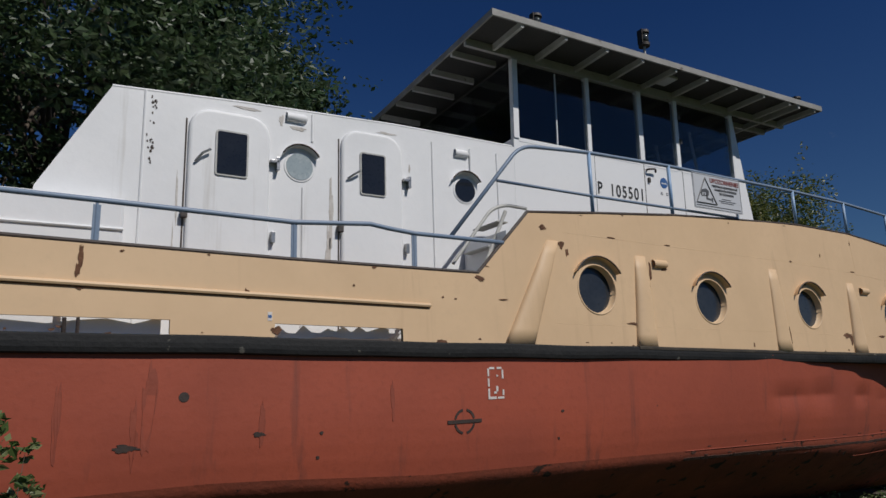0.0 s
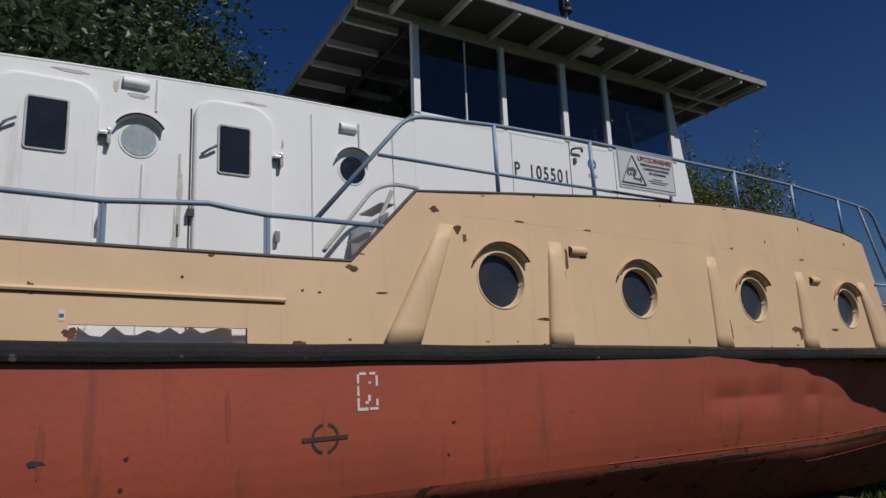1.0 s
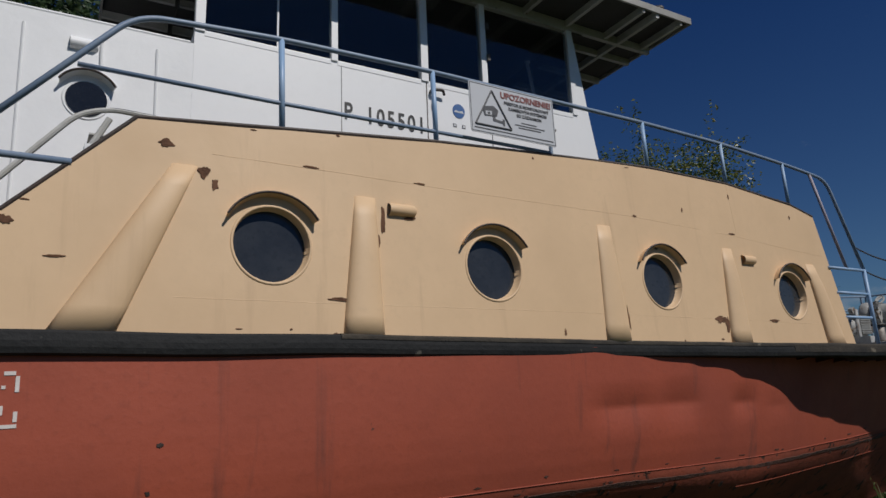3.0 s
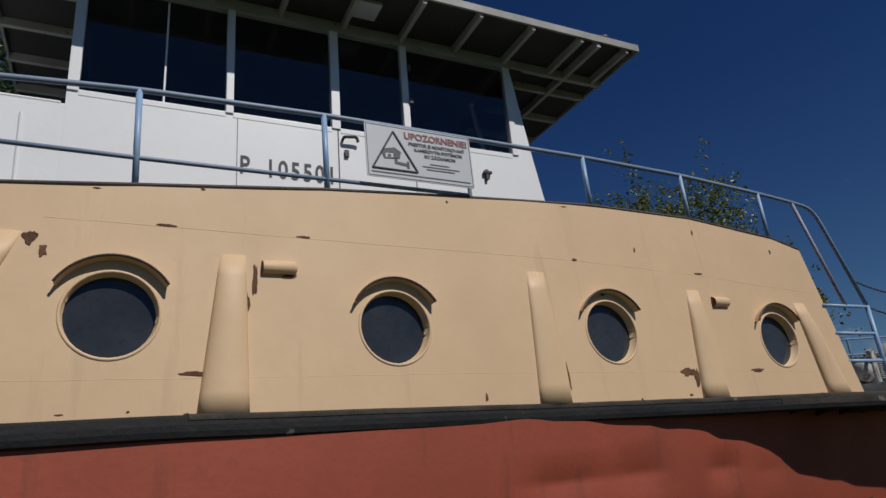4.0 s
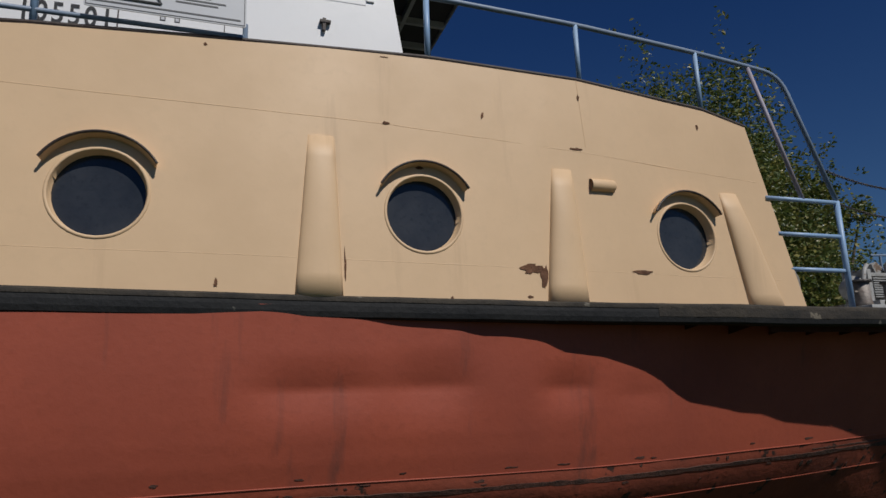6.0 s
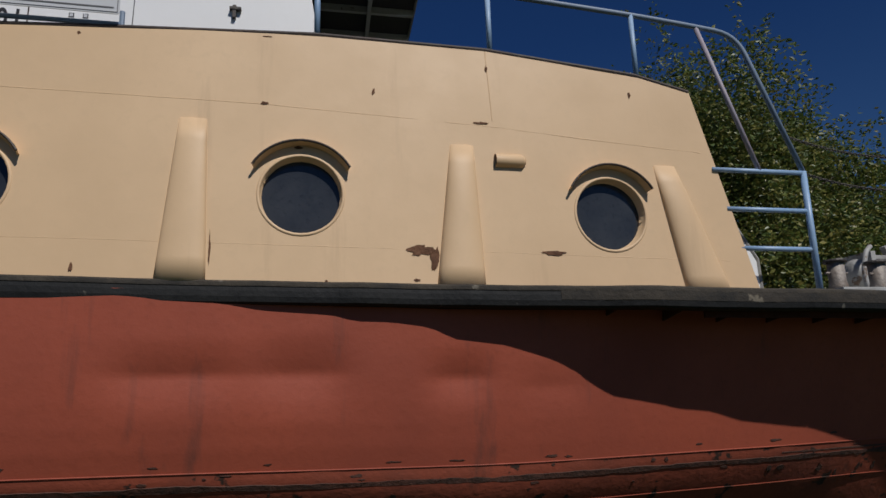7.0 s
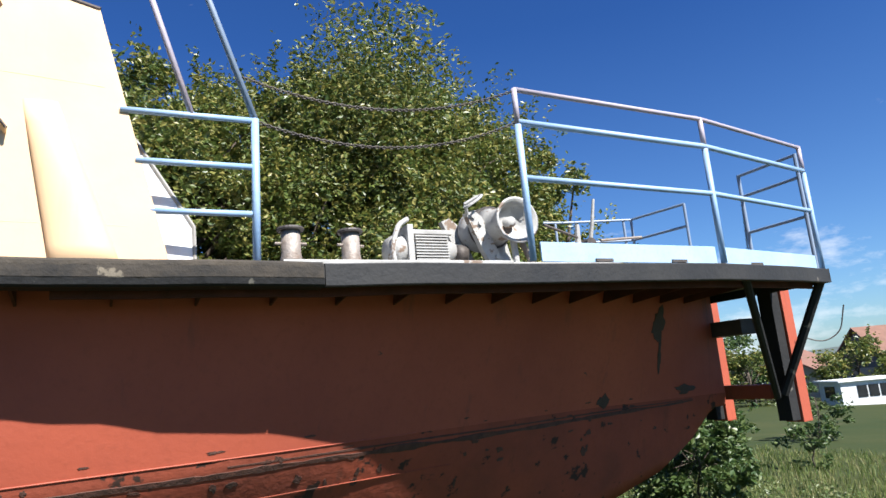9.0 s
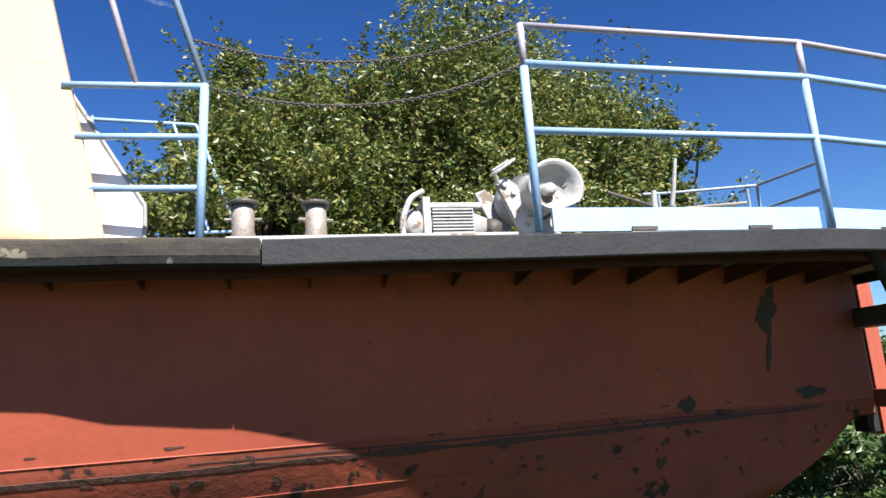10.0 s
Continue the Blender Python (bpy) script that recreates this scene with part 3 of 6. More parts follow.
for cx, cz, w, h, s in ((14.05, 0.97, 0.16, 0.11, 2), (14.67, 1.57, 0.20, 0.27, 3), (14.66, 1.52, 0.17, 0.24, 14), (14.71, 1.30, 0.05, 0.40, 4), (14.06, 0.95, 0.12, 0.13, 15), (15.1, 0.98, 0.35, 0.10, 5), (0.72, 1.42, 0.16, 0.05, 6), (1.5, 1.45, 0.09, 0.035, 7), (1.92, 1.43, 0.03, 0.03, 8), (4.05, 1.47, 0.03, 0.03, 9), (1.9, 1.27, 0.03, 0.03, 10), (4.0, 1.25, 0.03, 0.03, 12), (-0.06, 1.45, 0.05, 0.04, 13)):
    part("stain", flake(cx, cz, w, h, on_hull, s), M_STAIN, hull)
rnd = random.Random(4)
for i in range(16):
    x = rnd.uniform(5.5, 15.0)
    z = lerp(KN_Z, x) + abs(rnd.gauss(0, 0.03)) + 0.012
    part("fouling_spot", flake(x, z, rnd.uniform(0.03, 0.10), rnd.uniform(0.008, 0.020), on_hull, 100 + i, 0.003), M_FOUL_AND_GROOVE, hull)


def on_bilge(u, v, w):
    """v runs from 0 at the knuckle to 2 well down the bilge."""
    ky, kz = foot_y(u), lerp(KN_Z, u)
    sh = [(0.0, 0.0)] + bilge(u)[:4]
    fy = float(np.interp(v, (0, 0.5, 1, 1.5, 2), [p[0] for p in sh]))
    fz = float(np.interp(v, (0, 0.5, 1, 1.5, 2), [p[1] for p in sh]))
    return (u, ky + (mid(u) - ky) * fy - w, kz + (lerp(BOT_Z, u) - kz) * fz - w * 0.3)


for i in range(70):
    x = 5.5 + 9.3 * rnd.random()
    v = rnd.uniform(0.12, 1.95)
    part("fouling_spot", flake(x, v, rnd.uniform(0.015, 0.08), rnd.uniform(0.05, 0.30), on_bilge, 700 + i, 0.003), M_FOUL_AND_GROOVE, hull)
def ragged_band(x0, x1, v, half, step, seed):
    """A thin uneven strip along the bilge, coloured dark for a groove's shade."""
    bm = bmesh.new()
    rows = []
    n = int((x1 - x0) / step)
    for i in range(n + 1):
        x = x0 + (x1 - x0) * i / n
        k = half * (1.0 + 0.9 * noise.noise(Vector((x * 3.1, seed, 0.0))) + 0.5 * noise.noise(Vector((x * 13.0, seed, 2.0))))
        c = v + 0.03 * noise.noise(Vector((x * 1.7, seed, 5.0)))
        rows.append([bm.verts.new(on_bilge(x, max(0.0, q), w)) for q, w in ((c - k, -0.003), (c - k * 0.8, 0.003), (c + k * 0.8, 0.003), (c + k, -0.003))])
    for p, q in zip(rows, rows[1:]):
        for k in range(3):
            bm.faces.new((p[k], q[k], q[k + 1], p[k + 1]))
    return bm


# shade of the groove below the seam, laid on as dark strips
part("fouling_band", ragged_band(5.6, 15.2, 0.64, 0.11, 0.05, 3.0), M_FOUL_AND_GROOVE, hull)
part("fouling_band", ragged_band(11.0, 15.2, 0.38, 0.05, 0.05, 8.0), M_FOUL_AND_GROOVE, hull)

# ---- the boat: bulwark with its portholes ----
PORTS = [(4.635, 2.535), (6.195, 2.47), (7.89, 2.44), (9.74, 2.375)]
PR = 0.230
SLOTS = [(-1.4, 0.94), (1.61, 2.59)]


def bulwark_mesh():
    bm = bmesh.new()
    grid_x = sorted(set([-6, -4, -2, -1.4, -0.5, 0, 0.5, 0.94, 1.61, 2.1, 2.59, 3.0, 3.32, 3.5, 3.7, 3.9, 4.2, 5.1, 5.45, 5.81, 6.8, 7.05, 7.3, 7.6, 8.4, 8.8, 9.0, 9.2, 9.4, 10.15] + [p[0] - 0.34 for p in PORTS] + [p[0] + 0.34 for p in PORTS]))
    grid_x = [x for x in grid_x if not any(abs(x - p[0]) < 0.3399 for p in PORTS)]
    def base(x):
        return deck_z(x) - 0.004
    for x0, x1 in zip(grid_x, grid_x[1:]):
        hole = next((p for p in PORTS if abs((x0 + x1) / 2 - p[0]) < 0.2 and x1 - x0 < 0.75), None)
        inside = [p for p in PORTS if p[0] - 0.3401 <= x0 and x1 <= p[0] + 0.3401]
        slot = any(a - 1e-6 <= x0 and x1 <= b + 1e-6 for a, b in SLOTS)
        if inside and not (abs(x0 - (inside[0][0] - 0.34)) < 1e-6 and abs(x1 - (inside[0][0] + 0.34)) < 1e-6):
            continue
        for off in (0.0, -0.035):
            if inside:
                cx, cz = inside[0]
                corners = [math.atan2(z - cz, x - cx) for x, z in ((x0, base(x0)), (x1, base(x1)), (x1, bulwark_top(x1)), (x0, bulwark_top(x0)))]
                angs = sorted([a % (2 * math.pi) for a in corners] + [2 * math.pi * (k + 0.31) / 36 for k in range(36)])
                inner, outer = [], []
                for a in angs:
                    ca, sa = math.cos(a), math.sin(a)
                    best = 9.0
                    for (px, pz), (qx, qz) in (((x0, base(x0)), (x1, base(x1))), ((x1, base(x1)), (x1, bulwark_top(x1))), ((x1, bulwark_top(x1)), (x0, bulwark_top(x0))), ((x0, bulwark_top(x0)), (x0, base(x0)))):
                        ex, ez = qx - px, qz - pz
                        det = ca * (-ez) + ex * sa
                        if abs(det) < 1e-9:
                            continue
                        t = ((px - cx) * (-ez) + ex * (pz - cz)) / det
                        s = (ca * (pz - cz) - sa * (px - cx)) / det
                        if t > 0 and -1e-6 <= s <= 1 + 1e-6:
                            best = min(best, t)
                    inner.append(bm.verts.new(on_wall(cx + PR * ca, cz + PR * sa, off)))
                    outer.append(bm.verts.new(on_wall(cx + best * ca, cz + best * sa, off)))
                for k in range(len(angs)):
                    q = (k + 1) % len(angs)
                    bm.faces.new((inner[k], inner[q], outer[q], outer[k]))
            else:
                z0a = base(x0) + (0.105 if slot else 0)
                z0b = base(x1) + (0.105 if slot else 0)
                bm.faces.new([bm.verts.new(on_wall(u, v, off)) for u, v in ((x0, z0a), (x1, z0b), (x1, bulwark_top(x1)), (x0, bulwark_top(x0)))])
    # raked front end
    for off in (0.0, -0.035):
        bm.faces.new([bm.verts.new(on_wall(u, v, off)) for u, v in ((10.15, base(10.15)), (10.70, base(10.7)), (10.375, 3.225), (10.15, bulwark_top(10.15)))])
    # edges that close the plate
    for u0, u1 in zip([10.70], [10.42]):
        bm.faces.new([bm.verts.new(on_wall(u, v, w)) for u, v, w in ((10.70, base(10.7), 0), (10.375, 3.225, 0), (10.375, 3.225, -0.035), (10.70, base(10.7), -0.035))])
    for a, b in SLOTS:
        n = 4
        for i in range(n):
            p, q = a + (b - a) * i / n, a + (b - a) * (i + 1) / n
            bm.faces.new([bm.verts.new(on_wall(u, v, w)) for u, v, w in ((p, base(p) + 0.105, 0), (q, base(q) + 0.105, 0), (q, base(q) + 0.105, -0.035), (p, base(p) + 0.105, -0.035))])
    bmesh.ops.remove_doubles(bm, verts=bm.verts, dist=0.0003)
    return bm


bulwark = part("bulwark", bulwark_mesh(), M_CREAM, boat, "cream-painted steel bulwark with chipped rusty patches")
cap = [(x, wall_y(x, bulwark_top(x)) + 0.012, bulwark_top(x) + 0.004) for x in (-6, -3, 0, 1.7, 3.32, 3.9, 4.74, 5.81, 6.8, 7.95, 9.0, 9.5, 10.0, 10.375)]
part("cap_rail", tb(cap, 0.017, 8), M_DARKTRIM, bulwark, "dark worn edge along the bulwark top")
part("bead", tb([on_wall(x, z, 0.006) for x, z in ((-6, 2.50), (0, 2.398), (1.27, 2.366), (2.84, 2.328))], 0.017, 8), M_CREAM, bulwark)
def wall_seam(tab, r):
    xs = [float(v) for v in np.linspace(tab[0][0], tab[-1][0], 60)]
    return tb([on_wall(x, lerp(tab, x) + 0.003 * noise.noise(Vector((x * 4, 1, 0))), -0.0035) for x in xs], r, 6)


part("weld_seam", wall_seam([(4.3, 3.05), (4.93, 3.04), (6.16, 3.01), (7.69, 2.98), (9.0, 2.91), (10.4, 2.80)], 0.005), M_CREAM, bulwark)
part("weld_seam", wall_seam([(4.1, 2.21), (6.77, 2.17), (10.5, 2.09)], 0.0045), M_CREAM, bulwark)
part("bead_rust", tb([on_wall(x, z, 0.004) for x, z in ((-6, 2.483), (0, 2.381), (1.27, 2.349), (2.82, 2.311))], 0.0075, 6), M_RUST, bulwark, "rusty line under the bead")
part("weld_seam", tb([on_wall(9.0, 3.42, -0.003), on_wall(9.02, 2.95, -0.003)], 0.005, 6), M_CREAM, bulwark)


def porthole(cx, cz, place, r, parent, paint, glass, hood_r, depth=0.036, flare=0.008):
    port = part("porthole", lathe(bmesh.new(), [(r + 0.012, 0.0), (r + 0.009, 0.005), (r - 0.002, 0.006), (r - 0.006, 0.0), (r - flare, -depth), (r - flare - 0.008, -depth), (r - flare - 0.012, -depth - 0.01)],
                                          lambda u, v, w: place(cx + u, cz + v, w), 36), paint, parent, "round porthole with a hooded rim", True)
    part("glass", lathe(bmesh.new(), [(r - flare, -depth + 0.001), (0.0, -depth + 0.001)], lambda u, v, w: place(cx + u, cz + v, w), 32), glass, port, "dark round glass")
    bm = bmesh.new()
    n = 18
    rows = []
    for i in range(n + 1):
        a = radians(150 - 120 * i / n)
        tip = 0.8 + 0.2 * math.sin(math.pi * i / n) ** 0.5
        rows.append([bm.verts.new(place(cx + q * math.cos(a), cz + q * math.sin(a), w)) for q, w in ((hood_r, -0.004), (hood_r + 0.008, 0.056 * tip), (hood_r + 0.001, 0.058 * tip), (hood_r - 0.012, -0.004))])
    for a, b in zip(rows, rows[1:]):
        for k in range(4):
            bm.faces.new((a[k], b[k], b[(k + 1) % 4], a[(k + 1) % 4]))
    bm.faces.new(rows[0]), bm.faces.new(rows[-1][::-1])
    part("hood", bm, paint, port, "curved rain hood over the porthole")
    rim = [place(cx + (hood_r + 0.006) * math.cos(radians(150 - 120 * i / n)), cz + (hood_r + 0.006) * math.sin(radians(150 - 120 * i / n)), 0.056) for i in range(n + 1)]
    part("hood_lip", tube(bmesh.new(), rim, 0.0075, 6), M_DARKTRIM, port, "dark rusted lip of the hood")
    return port


for cx, cz in PORTS:
    porthole(cx, cz, on_wall, PR, boat, M_CREAM, M_PORTGLASS, 0.30, 0.062, 0.014)


def frame_rib(xt, zt, xb, zb, rt, rb, out):
    """A half-round stiffener that widens towards the deck edge, cut off at a slant on top."""
    bm = bmesh.new()
    rows = []
    n = 12
    for t in np.linspace(0, 1, 8):
        x, z, r = xt + (xb - xt) * t, zt + (zb - zt) * t, rt + (rb - rt) * t
        o = (0.02 + (out - 0.02) * min(1, t * 3.5)) * (0.75 + 0.25 * t)
        rows.append([bm.verts.new(on_wall(x + r * math.cos(math.pi * k / n), z, o * math.sin(math.pi * k / n) ** 0.8 - 0.003)) for k in range(n + 1)])
    for a, b in zip(rows, rows[1:]):
        for k in range(n):
            bm.faces.new((a[k], a[k + 1], b[k + 1], b[k]))
    bm.faces.new(rows[0])
    bm.faces.new(rows[-1][::-1])
    return bm


for xt, zt, xb, zb, rt, rb in ((4.15, 2.96, 3.68, 2.03, 0.070, 0.155), (5.24, 2.89, 5.18, 1.99, 0.072, 0.135), (7.30, 2.87, 7.28, 1.965, 0.075, 0.13), (8.82, 2.78, 8.78, 1.93, 0.072, 0.142), (10.13, 2.70, 10.34, 1.91, 0.075, 0.15)):
    part("frame_rib", frame_rib(xt, zt, xb, deck_z(xb) - 0.004, rt, rb, min(0.062, wall_y(xb, 2.0) - strake_y(xb) + 0.010)), M_CREAM, bulwark, "half-round stiffening rib", True)


def vent_pipe(x0, x1, z, place, parent, paint, r=0.042):
    bm = bmesh.new()
    n = 10
    rows = []
    for x in (x0, x0 + 0.004, x1 - 0.02, x1):
        rr = r if x < x1 - 0.001 else r * 0.6
        rows.append([bm.verts.new(place(x, z + rr * math.cos(math.pi * k / n), 1.1 * rr * math.sin(math.pi * k / n) - 0.002)) for k in range(n + 1)])
    for a, b in zip(rows, rows[1:]):
        for k in range(n):
            bm.faces.new((a[k], a[k + 1], b[k + 1], b[k]))
    bm.faces.new(rows[-1][::-1])
    part("vent_cowl", bm, paint, parent, "small half-round vent cowl", True)


vent_pipe(5.40, 5.60, 2.825, on_wall, bulwark, M_CREAM)
vent_pipe(9.02, 9.21, 2.69, on_wall, bulwark, M_CREAM)
for i, (x, z, w, h) in enumerate(((3.33, 2.57, 0.10, 0.05), (4.05, 3.08, 0.09, 0.05), (4.25, 2.93, 0.07, 0.09), (3.86, 2.36, 0.10, 0.12), (2.96, 2.40, 0.025, 0.014), (3.08, 2.39, 0.03, 0.014), (2.92, 2.04, 0.12, 0.05), (5.06, 2.22, 0.20, 0.028), (5.13, 2.10, 0.03, 0.16), (5.36, 2.74, 0.035, 0.24), (5.55, 2.775, 0.10, 0.03),
                                  (8.55, 2.13, 0.17, 0.075), (8.63, 2.08, 0.06, 0.16), (9.34, 2.125, 0.17, 0.03), (8.95, 2.93, 0.12, 0.02), (7.42, 2.13, 0.012, 0.17), (6.76, 2.02, 0.02, 0.05), (4.88, 3.05, 0.12, 0.016), (5.66, 3.03, 0.10, 0.014), (7.68, 2.985, 0.05, 0.02), (0.42, 2.56, 0.032, 0.15), (0.41, 2.47, 0.028, 0.12), (0.43, 2.37, 0.08, 0.05), (1.30, 2.36, 0.07, 0.06), (1.42, 2.36, 0.06, 0.07),
                                  (1.62, 2.12, 0.10, 0.06), (3.55, 2.40, 0.10, 0.015), (5.35, 1.99, 0.09, 0.03), (9.0, 3.30, 0.02, 0.06), (8.3, 3.10, 0.02, 0.05), (9.95, 3.18, 0.02, 0.05), (2.2, 2.46, 0.025, 0.02), (7.87, 2.72, 0.05, 0.03))):
    part("rust_patch", flake(x, z, w, h, on_wall, 300 + i, 0.0045), M_RUST, bulwark)
rc = random.Random(77)
for i in range(40):
    k = i % 5
    x = rc.uniform(-1, 10.3)
    top, low = bulwark_top(x), deck_z(x)
    z = low + rc.uniform(0.005, 0.04) if k < 2 else (top - rc.uniform(0.01, 0.05) if k == 2 else rc.uniform(low + 0.1, top - 0.1))
    if k > 2 or any(abs(x - p[0]) < 0.3 and abs(z - p[1]) < 0.34 for p in PORTS):
        continue
    part("rust_patch", flake(x, z, rc.uniform(0.012, 0.05 if k < 3 else 0.03), rc.uniform(0.008, 0.022), on_wall, 1300 + i, 0.003), M_RUST, bulwark)
for x0, z0, dx, h in ((5.31, 2.62, 0.035, 0.22), (8.86, 2.45, 0.012, 0.2), (4.31, 2.86, 0.05, 0.08), (4.0, 2.60, 0.015, 0.12), (3.86, 2.2, 0.02, 0.1)):
    part("rust_patch", flake(x0, z0, dx, h, on_wall, int(x0 * 1000), 0.004), M_RUST, bulwark)
part("sticker", prism([(1.56, 2.185), (1.59, 2.185), (1.59, 2.245), (1.56, 2.245)], on_wall, -0.002, 0.003), M_CHALK, bulwark)
part("sticker_print", prism([(1.563, 2.205), (1.587, 2.205), (1.587, 2.225), (1.563, 2.225)], on_wall, 0.002, 0.005), M_BLUEINK, bulwark)

# torn coaming inside the freeing ports
for a, b, s in ((-1.3, 0.9, 21), (1.66, 2.52, 22)):
    rr = random.Random(s)
    pts = [(a, deck_z(a))] + [(a + (b - a) * i / 14, deck_z(a) + rr.uniform(0.04, 0.10)) for i in range(15)] + [(b, deck_z(b))]
    part("inner_coaming", prism(pts, lambda u, v, w: (u, 4.76 - w, v), 0.0, 0.01), M_WHITE, bulwark, "torn white plating seen through the slot")
part("slot_pin", tb([(0.36, 4.64, 2.06), (0.36, 4.64, 2.18)], 0.012, 8), M_DARKTRIM, bulwark)
part("slot_pin", tb([(0.43, 4.63, 2.06), (0.43, 4.63, 2.18)], 0.010, 8), M_DARKTRIM, bulwark)
part("slot_litter", tb([(1.75, 4.68, 2.045), (2.0, 4.69, 2.06), (2.2, 4.68, 2.05), (2.5, 4.68, 2.055)], [0.012, 0.026, 0.018, 0.02], 6), M_STAIN, bulwark)

# raised deck house behind the bulwark, closed, its inside coloured dark as indoor shade
box_in = bmesh.new()
for x0, x1 in ((3.7, 9.92),):
    vs = []
    for x in (x0, 7.0, x1):
        y0, y1 = wall_y(x, 3.2) + 0.03, 2 * mid(x) - wall_y(x, 3.2)
        vs.append([box_in.verts.new((x, y, z)) for y, z in ((y0, lerp([(3.7, 2.98), (4.0, 3.10), (7, 3.30), (9, 3.30), (10.35, 3.14)], x)), (y1, lerp([(3.7, 2.98), (4.0, 3.10), (7, 3.30), (9, 3.30), (10.35, 3.14)], x)), (y1, deck_z(x) + 0.01), (y0 + 0.05, deck_z(x) + 0.01))])
    for a, b in zip(vs, vs[1:]):
        for q in (0, 1):
            box_in.faces.new((a[q], b[q], b[q + 1], a[q + 1]))
    box_in.faces.new(vs[0]), box_in.faces.new(vs[-1][::-1])
part("raised_deck", box_in, M_INDOOR_SHADE, boat)
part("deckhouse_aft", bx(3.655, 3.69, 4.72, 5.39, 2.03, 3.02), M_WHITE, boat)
part("inner_partition", bx(3.9, 10.2, 5.6, 5.63, deck_z(5), 3.08), M_INDOOR_SHADE, boat)

# white raked side panel and front of the deck house
pan = [(10.28, 2.92), (10.36, 2.88), (10.82, 2.13), (10.825, 1.90), (10.45, 1.90)]
part("front_wing_plate", prism(pan, lambda u, v, w: (u, 4.66 + w, v), 0.0, 0.02), M_WHITE_CLEAN, boat, "white raked wing plate")
part("front_wing_edge", tb([(u, 4.662, v) for u, v in pan[:4]], 0.012, 6), M_ROOFEDGE, boat)
fw = bmesh.new()
fw.faces.new([fw.verts.new(p) for p in ((9.94, 4.66, 3.2), (9.94, 2 * mid(10.4) - 4.62, 3.2), (10.20, 2 * mid(10.6) - 4.5, 1.9), (10.20, 4.63, 1.9))])
part("deckhouse_front", fw, M_WHITE_CLEAN, boat)
far = bmesh.new()
far.faces.new([far.verts.new((x, 2 * mid(x) - wall_y(x, z), z)) for x, z in ((-6, 2.1), (10.1, 1.9), (9.9, 3.25), (3.9, 3.2), (3.3, 2.6), (-6, 2.68))])
part("far_bulwark", far, M_CREAM, boat)

# ---- the boat: aft cabin ----
CY = 5.40


def on_cabin(u, v, w):
    return (u, CY - w, v)


cab = part("cabin", prism([(-0.02, 2.03), (0.13, 3.16), (0.57, 3.985), (1.57, 4.045), (2.94, 4.10), (4.35, 4.11), (4.35, 2.03)], lambda u, v, w: (u, CY + w, v), 0.0, 1.95), M_WHITE, boat, "white-painted steel cabin with weathered doors")
part("cabin_top_edge", tb([(0.57, CY + 0.01, 3.99), (1.57, CY + 0.01, 4.05), (2.94, CY + 0.01, 4.105), (4.3, CY + 0.01, 4.115)], 0.014, 8), M_WHITE, cab)
part("coaming", bx(-6, 0.69, CY - 0.16, CY + 0.3, 2.1, 3.09, bevel=0.02), M_WHITE, boat, "white hatch coaming aft of the cabin")
part("coaming_edge", tb([(-6, CY - 0.165, 2.86), (0.69, CY - 0.165, 2.86)], 0.012, 6), M_WHITE, boat)
for x, z1 in ((0.80, 4.0), (2.05, 3.38), (3.33, 4.0), (4.09, 4.0)):
    part("weld_rib", tb([(x, CY - 0.002, 2.06), (x, CY - 0.002, z1)], 0.010, 6), M_WHITE, cab)
part("weld_rib", tb([(2.13, CY - 0.002, 3.80), (2.13, CY - 0.002, 4.05)], 0.010, 6), M_WHITE, cab)
rr = random.Random(41)
for i in range(26):
    part("rust_spot", flake(0.86 + rr.gauss(0, 0.014), 3.97 - 0.62 * rr.random() ** 1.3, rr.uniform(0.008, 0.022), rr.uniform(0.012, 0.035), on_cabin, 60 + i, 0.003), M_STAIN, cab)


def rounded_rect(x0, x1, z0, z1, r, n=6):
    pts = []
    for cx, cz, a0 in ((x1 - r, z1 - r, 0), (x0 + r, z1 - r, 90), (x0 + r, z0 + r, 180), (x1 - r, z0 + r, 270)):
        pts += [(cx + r * math.cos(radians(a0 + 90 * i / n)), cz + r * math.sin(radians(a0 + 90 * i / n))) for i in range(n + 1)]
    return pts


